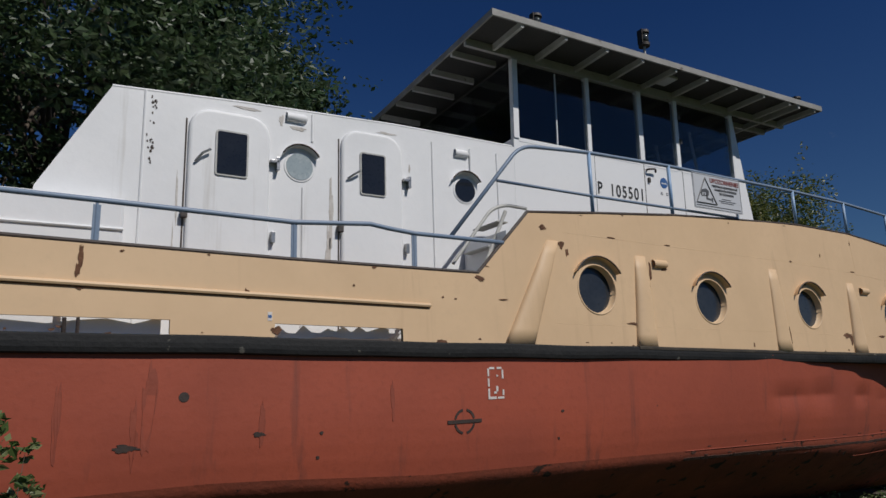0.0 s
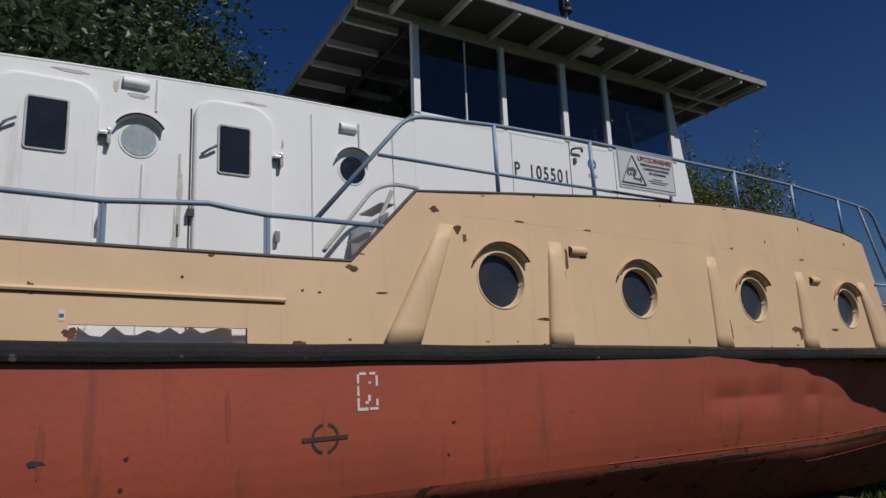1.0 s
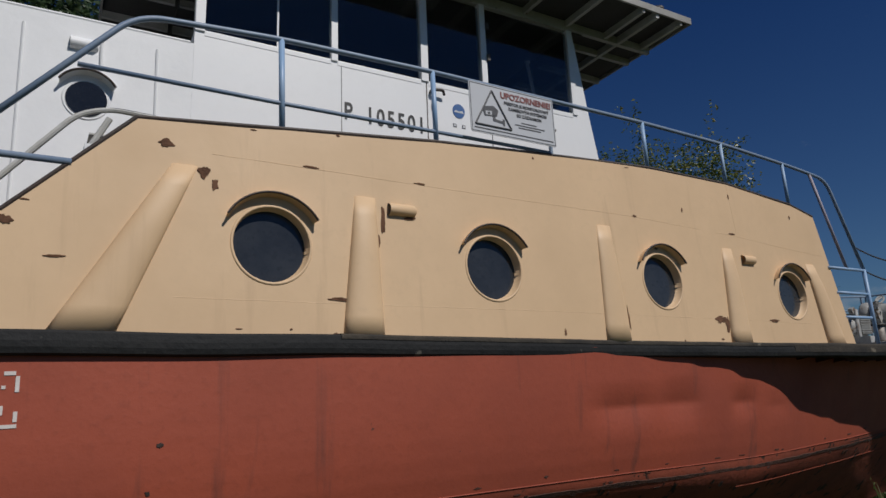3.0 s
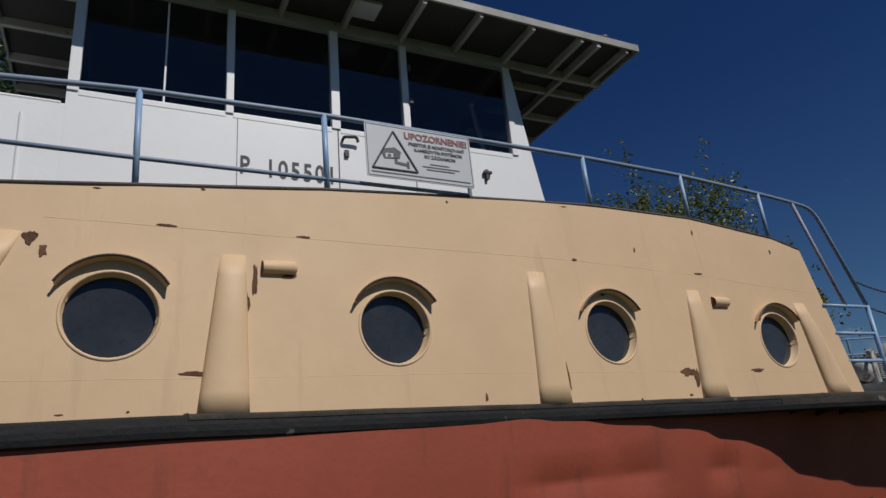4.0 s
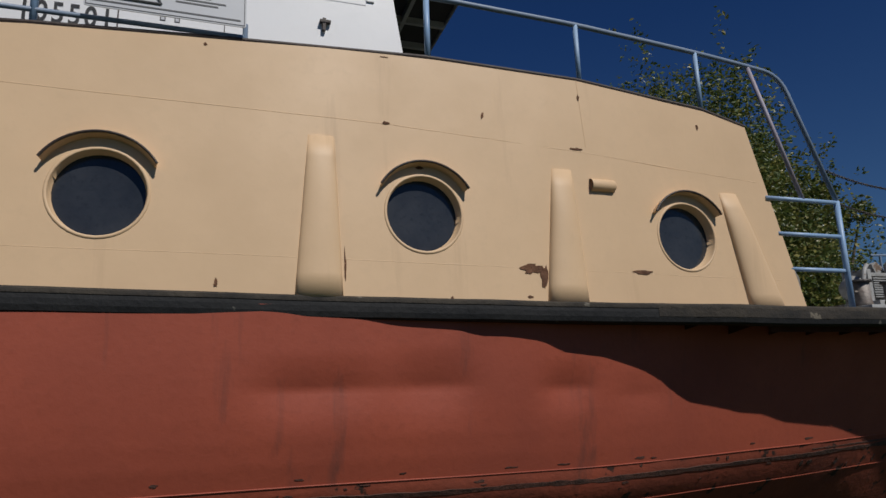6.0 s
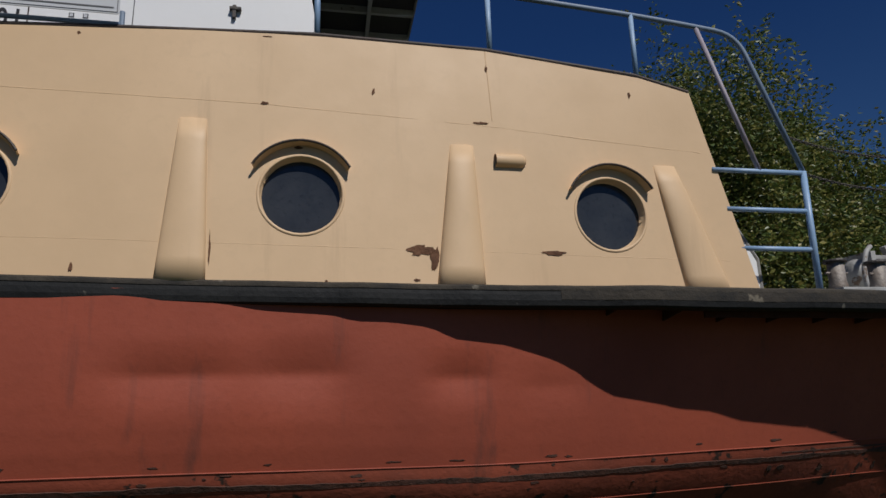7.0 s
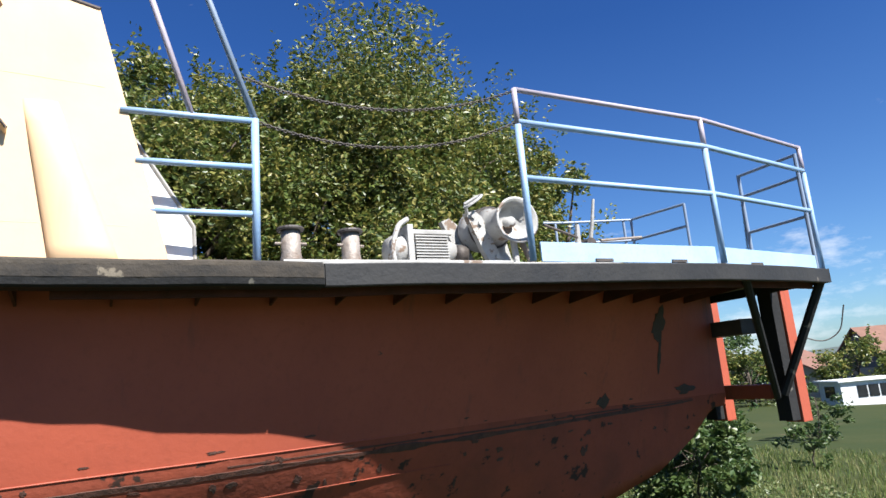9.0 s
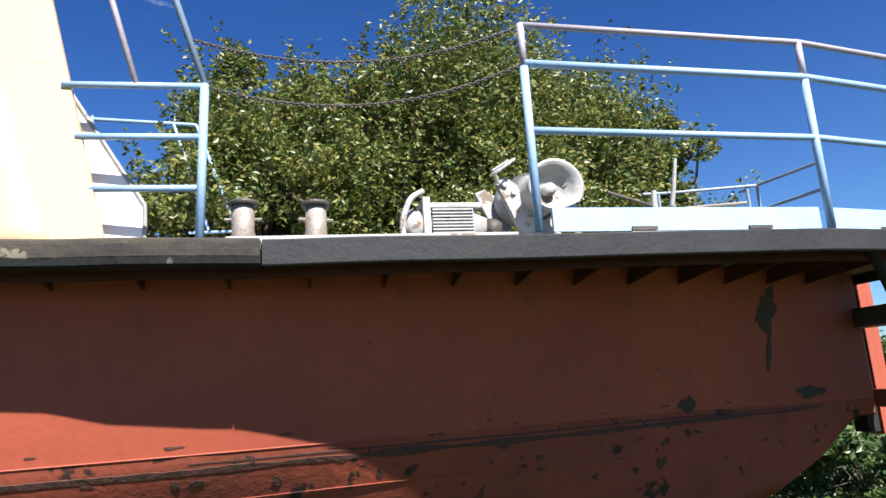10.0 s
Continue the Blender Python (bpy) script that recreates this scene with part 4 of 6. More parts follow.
def cabin_door(x0, x1, z0, z1, wx0, wx1, wz0, wz1, slant):
    door = part("cabin_door", prism(rounded_rect(x0, x1, z0, z1, 0.17, 9), on_cabin, -0.02, 0.035), M_WHITE, boat, "closed white steel door with a small rounded window")
    mod = door.modifiers.new("soft", "BEVEL")
    mod.width, mod.segments = 0.030, 4
    part("window_frame", prism(rounded_rect(wx0 - 0.014, wx1 + 0.014, wz0 - 0.014, wz1 + 0.014, 0.026), on_cabin, 0.02, 0.046), M_ROOFTRIM, door)
    part("window_pane", prism(rounded_rect(wx0, wx1, wz0, wz1, 0.014), on_cabin, 0.03, 0.049), M_PANE, door, "dark window pane")
    for z in (z0 + 0.45, z0 + 0.95):
        part("hinge", bx(x0 - 0.035, x0 + 0.012, CY - 0.055, CY - 0.005, z - 0.03, z + 0.03, bevel=0.006), M_DARKSTEEL, door)
    part("door_gap", bx(x0 - 0.022, x0 - 0.010, CY - 0.004, CY + 0.004, z0, z1 - 0.1), M_STAIN, door)
    part("handle", tb([on_cabin(x0 + 0.05, 3.50 - slant, 0.05), on_cabin(x0 + 0.10, 3.54, 0.07), on_cabin(x0 + 0.16, 3.58, 0.07)], 0.010, 6), M_CHROME, door)
    part("latch", bx(x1 + 0.0, x1 + 0.07, CY - 0.06, CY - 0.002, 3.55, 3.575, bevel=0.004), M_CHROME, door)
    part("latch", bx(x1 + 0.05, x1 + 0.075, CY - 0.06, CY - 0.002, 3.49, 3.60, bevel=0.004), M_CHROME, door)
    part("latch", bx(x1 + 0.02, x1 + 0.05, CY - 0.05, CY - 0.002, 2.88, 2.97, bevel=0.004), M_CHROME, door)
    return door


M_PANE = mat("dark_window_pane", (0.012, 0.014, 0.018), (0.02, 0.022, 0.026), 0.06, s1=2, bump=0, spec=0.6)
cabin_door(1.12, 1.76, 2.1, 3.93, 1.335, 1.565, 3.40, 3.75, 0.03)
cabin_door(2.39, 2.99, 2.1, 3.97, 2.575, 2.80, 3.39, 3.755, 0.0)
porthole(2.02, 3.56, on_cabin, 0.125, boat, M_WHITE, M_MILK, 0.175, -0.008)
porthole(3.69, 3.56, on_cabin, 0.125, boat, M_WHITE, M_PANE, 0.175, -0.008)
vent_pipe(3.58, 3.74, 3.93, on_cabin, cab, M_WHITE, 0.04)
vent_pipe(1.90, 2.08, 3.99, on_cabin, cab, M_WHITE, 0.04)
part("pipe", tb([on_cabin(3.76, 3.99, 0.012), on_cabin(3.76, 3.70, 0.012)], 0.010, 6), M_WHITE, cab)
for i, (x, z, w, h) in enumerate(((2.0, 3.90, 0.16, 0.04), (1.86, 3.95, 0.05, 0.14), (2.30, 3.2, 0.05, 0.7), (2.28, 2.85, 0.05, 0.5), (1.055, 3.2, 0.02, 0.5), (1.04, 2.8, 0.015, 0.4), (2.85, 4.0, 0.22, 0.025), (1.55, 4.0, 0.25, 0.025), (3.08, 3.7, 0.02, 0.1))):
    part("grime", flake(x, z, w, h, on_cabin, 500 + i, 0.003), M_GRIME, cab)

# short stair with bent handrail beside the cabin
stair = thing("deck_stair", (3.5, 5.0, 2.02), "short blue-grey steel stair with bent tube handrails beside the cabin", "stair")
for y in (4.88,):
    part("stringer", tb([(3.20, y, 2.05), (3.78, y, 3.24)], 0.018, 8), M_ROOFTRIM, stair)
    part("handrail", tb(rounded([(3.20, y, 2.72), (3.62, y, 3.24), (3.78, y, 3.30), (4.02, y, 3.29)], 0.14), 0.016, 8), M_ROOFTRIM, stair)
for k in range(5):
    t = (k + 0.6) / 5
    part("tread", bx(3.20 + 0.58 * t - 0.05, 3.20 + 0.58 * t + 0.07, 4.88, 5.28, 2.05 + 1.19 * t - 0.012, 2.05 + 1.19 * t, bevel=0.003), M_ROOFTRIM, stair)

# ---- the boat: wheelhouse ----
BEFORE = set(scene.objects)
WY = 5.14
FAR = 7.62
SILL, HEAD = 4.10, 4.92


def on_wh(u, v, w):
    return (u, WY - w, v)


low_poly = [(4.18, 3.0), (8.08, 3.0), (7.875, SILL), (4.18, SILL)]
part("wheelhouse_side", prism(low_poly, on_wh, -0.05, 0.0), M_WHITE_CLEAN, boat, "white wheelhouse side panel with lettering")
part("wheelhouse_side", prism(low_poly, lambda u, v, w: (u, FAR + w, v), -0.05, 0.0), M_WHITE_CLEAN, boat)
part("wheelhouse_front", prism([(WY + 0.001, 3.0), (FAR - 0.001, 3.0), (FAR - 0.001, SILL), (WY + 0.001, SILL)], lambda u, v, w: (8.08 - (v - 3.0) * 0.186 - w, u, v), 0.0, 0.05), M_WHITE_CLEAN, boat)
part("wheelhouse_back", prism([(WY + 0.051, 3.0), (FAR - 0.051, 3.0), (FAR - 0.051, SILL), (WY + 0.051, SILL)], lambda u, v, w: (4.18 + w, u, v), 0.0, 0.05), M_WHITE_CLEAN, boat)
part("wheelhouse_floor", bx(4.24, 7.85, WY + 0.06, FAR - 0.06, 3.30, 3.33), M_INDOOR_SHADE, boat)
# console and added sheets inside, coloured dark in place of indoor shade
part("console", bx(7.0, 7.7, WY + 0.4, FAR - 0.4, 3.33, 4.05, bevel=0.03), M_INDOOR_SHADE, boat)
part("inner_lining", bx(4.30, 4.34, WY + 1.0, FAR - 0.06, 3.33, 4.94), M_INDOOR_SHADE, boat)
part("ceiling_lining", bx(4.2, 7.9, WY + 0.02, FAR - 0.02, 4.965, 4.98), M_INDOOR_SHADE, boat)


def front_x(z):
    return 8.08 - (z - 3.0) * 0.186


# posts, sills and panes on both sides
POSTS = [(4.18, 4.245), (5.145, 5.20), (5.965, 6.035), (6.60, 6.66), (7.66, 7.72)]
for yy, sgn in ((WY, 1), (FAR, -1)):
    for x0, x1 in POSTS:
        part("window_post", bx(x0, x1, min(yy - sgn * 0.012, yy + sgn * 0.05), max(yy - sgn * 0.012, yy + sgn * 0.05), SILL, HEAD + 0.04, bevel=0.004), M_WHITE_CLEAN, boat)
    for (a, b), (c, d) in zip(POSTS, POSTS[1:]):
        part("window_sill", bx(b, c, min(yy - sgn * 0.003, yy + sgn * 0.04), max(yy - sgn * 0.003, yy + sgn * 0.04), SILL - 0.03, SILL + 0.012, bevel=0.004), M_WHITE_CLEAN, boat)
        pane = part("window_pane", bx(b + 0.004, c - 0.004, min(yy + sgn * 0.012, yy + sgn * 0.018), max(yy + sgn * 0.012, yy + sgn * 0.018), SILL + 0.012, HEAD), M_GLASS, boat, "dark tinted window pane")
        pane.visible_shadow = False
    tri_pts = [(7.72, SILL), (front_x(SILL), SILL), (front_x(HEAD + 0.04) + 0.02, HEAD + 0.04), (7.72, HEAD + 0.04)]
    part("corner_plate", prism(tri_pts, lambda u, v, w, yy=yy, sgn=sgn: (u, yy + sgn * w, v), 0.0, 0.03), M_WHITE_CLEAN, boat)
    part("head_beam", bx(4.18, 7.75, min(yy, yy + sgn * 0.05), max(yy, yy + sgn * 0.05), HEAD + 0.042, 4.984), M_ROOFTRIM, boat)
for yc in np.linspace(WY + 0.05, FAR - 0.05, 5):
    bm = tb([(front_x(SILL) - 0.02, yc, SILL), (front_x(HEAD + 0.06) - 0.02, yc, HEAD + 0.06)], 0.025, 6)
    part("window_post", bm, M_WHITE_CLEAN, boat)
for y0, y1 in zip(np.linspace(WY + 0.08, FAR - 0.05, 5), np.linspace(WY + 0.05, FAR - 0.05, 5)[1:]):
    bm = prism([(y0 + 0.0, SILL + 0.01), (y1 - 0.03, SILL + 0.01), (y1 - 0.03, HEAD), (y0, HEAD)], lambda u, v, w: (front_x(v) - 0.03 - w, u, v), 0.0, 0.006)
    part("window_pane", bm, M_GLASS, boat).visible_shadow = False
part("window_post", bx(4.19, 4.24, FAR - 0.09, FAR - 0.052, SILL, 4.98), M_WHITE_CLEAN, boat)
aft = bx(4.20, 4.206, WY + 0.055, FAR - 0.10, SILL, 4.95)
part("window_pane", aft, M_GLASS, boat, "dark window towards the stern").visible_shadow = False
part("pane_divider", bx(4.74, 4.752, WY + 0.008, WY + 0.03, SILL + 0.012, HEAD), M_WHITE_CLEAN, boat)
part("door_seam", bx(6.01, 6.018, WY - 0.003, WY + 0.01, 3.1, SILL), M_STAIN, boat)
part("door_seam", bx(6.675, 6.681, WY - 0.003, WY + 0.01, 3.1, SILL), M_GREYINK, boat)
part("panel_seam", bx(5.23, 5.235, WY - 0.002, WY + 0.01, 3.1, SILL - 0.03), M_GREYINK, boat)
part("door_handle", tb(rounded([(6.05, WY, 4.02), (6.05, WY - 0.045, 4.02), (6.15, WY - 0.05, 4.03), (6.17, WY - 0.03, 4.0)], 0.02), 0.012, 8), M_DARKSTEEL, boat, "dark lever handle of the wheelhouse door")
part("door_lock", bx(6.06, 6.095, WY - 0.02, WY, 3.875, 3.93, bevel=0.004), M_DARKSTEEL, boat)
for z in (4.72, 4.42):
    part("hinge", bx(6.655, 6.69, WY - 0.03, WY - 0.012, z, z + 0.06, bevel=0.004), M_DARKSTEEL, boat)
part("badge", lathe(bmesh.new(), [(0.062, 0.0), (0.062, 0.004), (0.0, 0.004)], lambda u, v, w: on_wh(6.33 + u, 3.90 + v, w), 24), M_BLUEINK, boat, "round blue and white badge")
part("badge_band", prism([(6.28, 3.885), (6.38, 3.885), (6.365, 3.905), (6.33, 3.898), (6.295, 3.905)], on_wh, 0.003, 0.006), M_SIGN, boat)
for u in (6.285, 6.375):
    part("badge_square", prism([(u - 0.017, 3.755), (u + 0.017, 3.755), (u + 0.017, 3.785), (u - 0.017, 3.785)], on_wh, 0.0, 0.003), M_GREYINK, boat)
    part("badge_square", prism([(u - 0.011, 3.76), (u + 0.011, 3.76), (u + 0.011, 3.78), (u - 0.011, 3.78)], on_wh, 0.002, 0.0045), M_SIGN, boat)
part("clamp", bx(7.34, 7.365, WY - 0.03, WY, 3.83, 3.92, bevel=0.005), M_DARKSTEEL, boat)
part("clamp", bx(7.32, 7.40, WY - 0.035, WY - 0.005, 3.885, 3.905, bevel=0.004), M_DARKSTEEL, boat)

# roof with beams showing underneath; the slab's near-black colour holds the shade below it
RX0, RX1, RY0, RY1 = 3.64, 8.86, 4.63, 7.9
roof = part("wheelhouse_roof", bx(RX0, RX1, RY0, RY1, 5.065, 5.09, bevel=0.004), M_ROOF_SHADE, boat, "wide flat roof with open beams under its overhang")
for a, b, c, d in ((RX0, RX1, RY0 - 0.02, RY0), (RX0, RX1, RY1, RY1 + 0.02), (RX0 - 0.02, RX0, RY0 - 0.02, RY1 + 0.02), (RX1, RX1 + 0.02, RY0 - 0.02, RY1 + 0.02)):
    part("roof_edge", bx(a, b, c, d, 5.030, 5.097, bevel=0.003), M_ROOFEDGE, roof, "weathered white roof edge")
for x in np.arange(RX0 + 0.33, RX1 - 0.1, 0.53):
    for y0, y1 in ((RY0, WY), (FAR, RY1)):
        part("roof_beam", bx(x - 0.018, x + 0.018, y0, y1, 5.0, 5.065), M_ROOFTRIM, roof)
for y in np.arange(WY + 0.3, FAR, 0.46):
    part("roof_beam", bx(RX0, 4.18, y - 0.018, y + 0.018, 5.0, 5.065), M_ROOFTRIM, roof)
    part("roof_beam", bx(7.74, RX1, y - 0.018, y + 0.018, 5.0, 5.065), M_ROOFTRIM, roof)
part("roof_beam", bx(RX0, RX1, WY, WY + 0.04, 4.985, 5.063), M_ROOFTRIM, roof)
part("roof_beam", bx(8.38, 8.42, RY0, RY1, 4.99, 5.061), M_ROOFTRIM, roof)
part("roof_lamp", bx(6.12, 6.32, 4.80, 5.0, 5.030, 5.065, bevel=0.01), M_SIGN, roof)


def nav_light(x, y, z, h, r, label, mast=0.0):
    n = thing("navigation_light", (x, y, z), label, "ship light", "lights on the wheelhouse roof")
    if mast:
        part("mast", tb([(x, y, z), (x, y, z + mast)], 0.014, 8), M_ROOFTRIM, n)
    zz = z + mast
    place = lambda u, v, w: (x + u, y + v, zz + w)
    part("base", lathe(bmesh.new(), [(0, 0), (r * 1.05, 0), (r * 1.05, h * 0.16), (0, h * 0.16)], place, 16), M_DARKSTEEL, n)
    part("lens", lathe(bmesh.new(), [(0, h * 0.162), (r * 0.85, h * 0.162), (r * 0.9, h * 0.45), (r * 0.85, h * 0.76), (0, h * 0.76)], place, 16), M_GLASSDARK, n, "dark lens", True)
    part("cap", lathe(bmesh.new(), [(0, h * 0.762), (r * 1.08, h * 0.762), (r * 1.0, h * 0.92), (r * 0.3, h), (0, h)], place, 16), M_DARKSTEEL, n)
    part("shade_plate", bx(x - r * 1.05, x - r * 0.92, y - r * 0.6, y + r * 0.6, zz + h * 0.1, zz + h * 0.95), M_DARKSTEEL, n)


M_GLASSDARK = mat("dark_lens", (0.03, 0.035, 0.035), (0.05, 0.055, 0.055), 0.12, s1=9, bump=0)
nav_light(4.22, 4.74, 5.097, 0.17, 0.055, "black ship light at the aft corner of the roof")
nav_light(3.75, 5.30, 5.097, 0.10, 0.045, "small black ship light on the roof edge")
nav_light(5.85, 4.85, 5.097, 0.20, 0.062, "black ship light on a short white mast", 0.26)
nav_light(8.62, 4.78, 5.097, 0.15, 0.055, "black ship light at the forward corner of the roof")


def lettering(text, size, place_m, material, name, parent, bold=0.0):
    """Text as a flat mesh, slightly thick."""
    c = bpy.data.curves.new(name, "FONT")
    c.body, c.size, c.extrude, c.offset = text, size, 0.001, bold
    tmp = bpy.data.objects.new(name, c)
    scene.collection.objects.link(tmp)
    bpy.context.view_layer.update()
    me = bpy.data.meshes.new_from_object(tmp.evaluated_get(bpy.context.evaluated_depsgraph_get()))
    bpy.data.objects.remove(tmp)
    me.transform(Matrix.Translation(-BASE[parent]) @ place_m)
    me.materials.append(material)
    ob = new(name, me)
    ob.parent = parent
    BASE[ob] = BASE[parent]
    return ob


STAND = Matrix.Rotation(radians(90), 4, "X")
lettering("P", 0.19, Matrix.Translation((5.25, WY - 0.003, 3.655)) @ STAND @ Matrix.Diagonal((0.78, 1, 1, 1)), M_INK, "letter", boat, 0.003)
for i, digit in enumerate("105501"):
    lettering(digit, 0.19, Matrix.Translation((5.44 + i * 0.0945, WY - 0.003, 3.65)) @ STAND @ Matrix.Diagonal((0.80, 1, 1, 1)), M_INK, "digit", boat, 0.003)

# the wheelhouse stands square to the keel line, which runs a little askew to x
ANCHOR, GROW = Vector((0.25, 0.2, 1.767)), 1.036
PIVOT = Vector((5.9, 5.27, 4.2))
TURN = Matrix.Translation(PIVOT) @ Matrix.Rotation(radians(-2.9), 4, "Z") @ Matrix.Rotation(radians(1.1), 4, "Y") @ Matrix.Translation(-PIVOT)


def settle(p):
    """From the layout to the boat: grown, shorter towards the bow, turned to the keel line and trimmed by the head."""
    q = ANCHOR + (p - ANCHOR) * GROW
    if q.x > 5.32:
        q.x = 5.32 + (q.x - 5.32) * 0.925
    return TURN @ q


done = set()
for ob in [o for o in scene.objects if o not in BEFORE]:
    if ob.type == "MESH" and ob.data not in done:
        done.add(ob.data)
        at = BASE[ob]
        for vert in ob.data.vertices:
            vert.co = settle(vert.co + at) - at
    elif ob.type == "EMPTY":
        new_at = settle(BASE[ob])
        for ch in ob.children:
            ch.data.transform(Matrix.Translation(BASE[ob] - new_at))
            BASE[ch] = new_at
        ob.location, BASE[ob] = new_at, new_at

# ---- railings ----
LOWY = lambda x: wall_y(x, 2.62) + 0.02
low_rail = thing("side_railing", (0.5, 4.63, 2.62), "low blue-grey tube railing along the aft bulwark", "railing")
part("top_rail", tb([(x, LOWY(x), z) for x, z in ((-6, 2.98), (0.49, 2.92), (1.75, 2.90), (2.35, 2.945), (2.50, 2.925), (2.73, 2.905), (3.60, 2.90))], 0.018), M_BLUEGREY, low_rail, "", True)
for x in (-4.2, -2.0, -0.8, 0.49, 1.75, 2.73):
    bm = tb([(x, LOWY(x), bulwark_top(x)), (x, LOWY(x), 2.90)], 0.010, 8)
    box(bm, x - 0.022, x + 0.022, LOWY(x) - 0.004, LOWY(x) + 0.004, bulwark_top(x), 2.89)
    part("post", bm, M_BLUEGREY, low_rail)

HI = lambda x: wall_y(x, 3.4) + 0.02
hi_rail = thing("upper_railing", (7.0, 4.66, 3.4), "blue tube railing on the raised bulwark", "railing")
top_pts = [(3.09, HI(3.1) - 0.03, 2.92), (3.88, HI(3.9), 3.84), (4.72, HI(4.7), 3.90), (5.83, HI(5.8), 3.915), (7.97, HI(8.0), 3.885), (9.04, HI(9), 3.85), (10.03, HI(10), 3.78), (10.45, HI(10.4), 3.735), (10.80, 4.56, 3.69), (11.115, 4.49, 2.69)]
part("top_rail", tb(rounded(top_pts, 0.16, 6), 0.018), M_BLUEGREY, hi_rail, "", True)
part("middle_rail", tb([(3.60, HI(3.6), 3.47), (4.72, HI(4.7), 3.46), (6.88, HI(6.9), 3.44)], 0.014), M_BLUEGREY, hi_rail, "", True)
for x, z in ((4.72, 3.90), (5.83, 3.915), (7.97, 3.885), (9.04, 3.85), (10.03, 3.78)):
    part("post", tb([(x, HI(x), bulwark_top(x)), (x, HI(x), z)], 0.019 if x < 9 else 0.017, 10), M_BLUE, hi_rail, "", True)
part("post", tb([(6.88, HI(6.88), bulwark_top(6.88)), (6.88, HI(6.88), 3.52)], 0.015, 8), M_BLUEGREY, hi_rail)
part("strut", tb([(10.50, HI(10.4), 3.73), (10.80, 4.51, 2.69)], 0.016), M_FADED, hi_rail, "pinkish faded strut", True)
part("post", tb([(11.10, 4.48, deck_z(11.1)), (11.115, 4.49, 2.69)], 0.021), M_BLUE, hi_rail, "", True)
for z, x in ((2.685, 10.47), (2.425, 10.54), (2.17, 10.605)):
    part("ladder_rung", tb([(x, 4.53, z + 0.005), (11.1, 4.49, z - 0.005)], 0.016), M_BLUE, hi_rail, "", True)

far_rail = thing("far_side_railing", (10.6, 7.0, 3.2), "blue tube railing on the far side of the deckhouse", "railing")
fy = 2 * mid(10.6) - 4.5
part("top_rail", tb(rounded([(8.0, fy + 0.1, 3.88), (10.6, fy, 3.72), (10.95, fy - 0.05, 2.72), (10.96, fy - 0.05, 1.9)], 0.03), 0.017), M_BLUE, far_rail, "", True)
part("strut", tb([(10.4, fy, 3.72), (10.72, fy - 0.02, 2.7)], 0.015), M_BLUE, far_rail)
part("post", tb([(9.7, fy, 3.3), (9.7, fy, 3.79)], 0.016), M_BLUE, far_rail)
for z in (2.68, 2.43, 2.18):
    part("ladder_rung", tb([(10.55, fy, z), (11.0, fy - 0.05, z)], 0.014), M_BLUE, far_rail)

bow = thing("bow_railing", (14.3, 4.25, 1.9), "light blue tube railing round the foredeck with a faded top rail", "railing")
BR = [(12.69, 4.32), (14.375, 4.357), (15.89, 4.614)]
for z, m_, r in ((2.992, M_FADED, 0.017), (2.775, M_BLUE, 0.021), (2.41, M_BLUE, 0.019)):
    part("rail", tb([(x, y, z) for x, y in BR], r), m_, bow, "faded pinkish rail" if m_ is M_FADED else "", True)
for x, y in BR:
    bm = tb([(x, y, 1.89), (x, y, 2.755)], 0.022)
    part("post", bm, M_BLUE, bow, "", True)
    part("post_top", tb([(x, y, 2.755), (x, y, 2.997)], 0.019), M_FADED, bow, "", True)
BF = [(15.92, 4.68), (15.94, 5.30)]
for z in (2.95, 2.74, 2.38):
    part("rail", tb([(x, y, z) for x, y in BF], 0.014), M_BLUEGREY, bow)
for x, y in BF:
    part("post", tb([(x, y, 1.89), (x, y, 2.96)], 0.017), M_BLUEGREY, bow)
bow_far = thing("far_bow_railing", (15.6, 6.6, 1.9), "blue-grey tube railing on the far side of the foredeck", "railing")
BB = [(15.90, 5.98), (15.78, 6.66), (15.0, 6.90), (14.75, 6.94)]
for z in (2.86, 2.62):
    part("rail", tb([(x, y, z) for x, y in BB], 0.014), M_BLUEGREY, bow_far)
for x, y in BB[:2] + [(15.70, 6.70), (14.9, 6.92)]:
    part("post", tb([(x, y, 1.88), (x, y, 2.865)], 0.015), M_BLUEGREY, bow_far)
for x0, x1 in ((12.78, 14.34), (14.42, 15.86)):
    n = 6
    pts = [(x0 + (x1 - x0) * i / n) for i in range(n + 1)]
    bm = bmesh.new()
    rows = [[bm.verts.new((x, lerp(BR, x) + 0.03 + d, z)) for d, z in ((0, 1.895), (0, 2.015), (0.012, 2.02), (0.012, 1.895))] for x in pts]
    for a, b in zip(rows, rows[1:]):
        for k in range(4):
            bm.faces.new((a[k], b[k], b[(k + 1) % 4], a[(k + 1) % 4]))
    bm.faces.new(rows[0]), bm.faces.new(rows[-1][::-1])
    part("kick_plate", bm, M_PALEBLUE, bow, "pale blue kick plate")
for x in (13.27, 13.95, 14.86):
    part("drain_notch", bx(x - 0.07, x + 0.07, lerp(BR, x) + 0.018, lerp(BR, x) + 0.028, 1.896, 1.916), M_DARKSTEEL, bow)


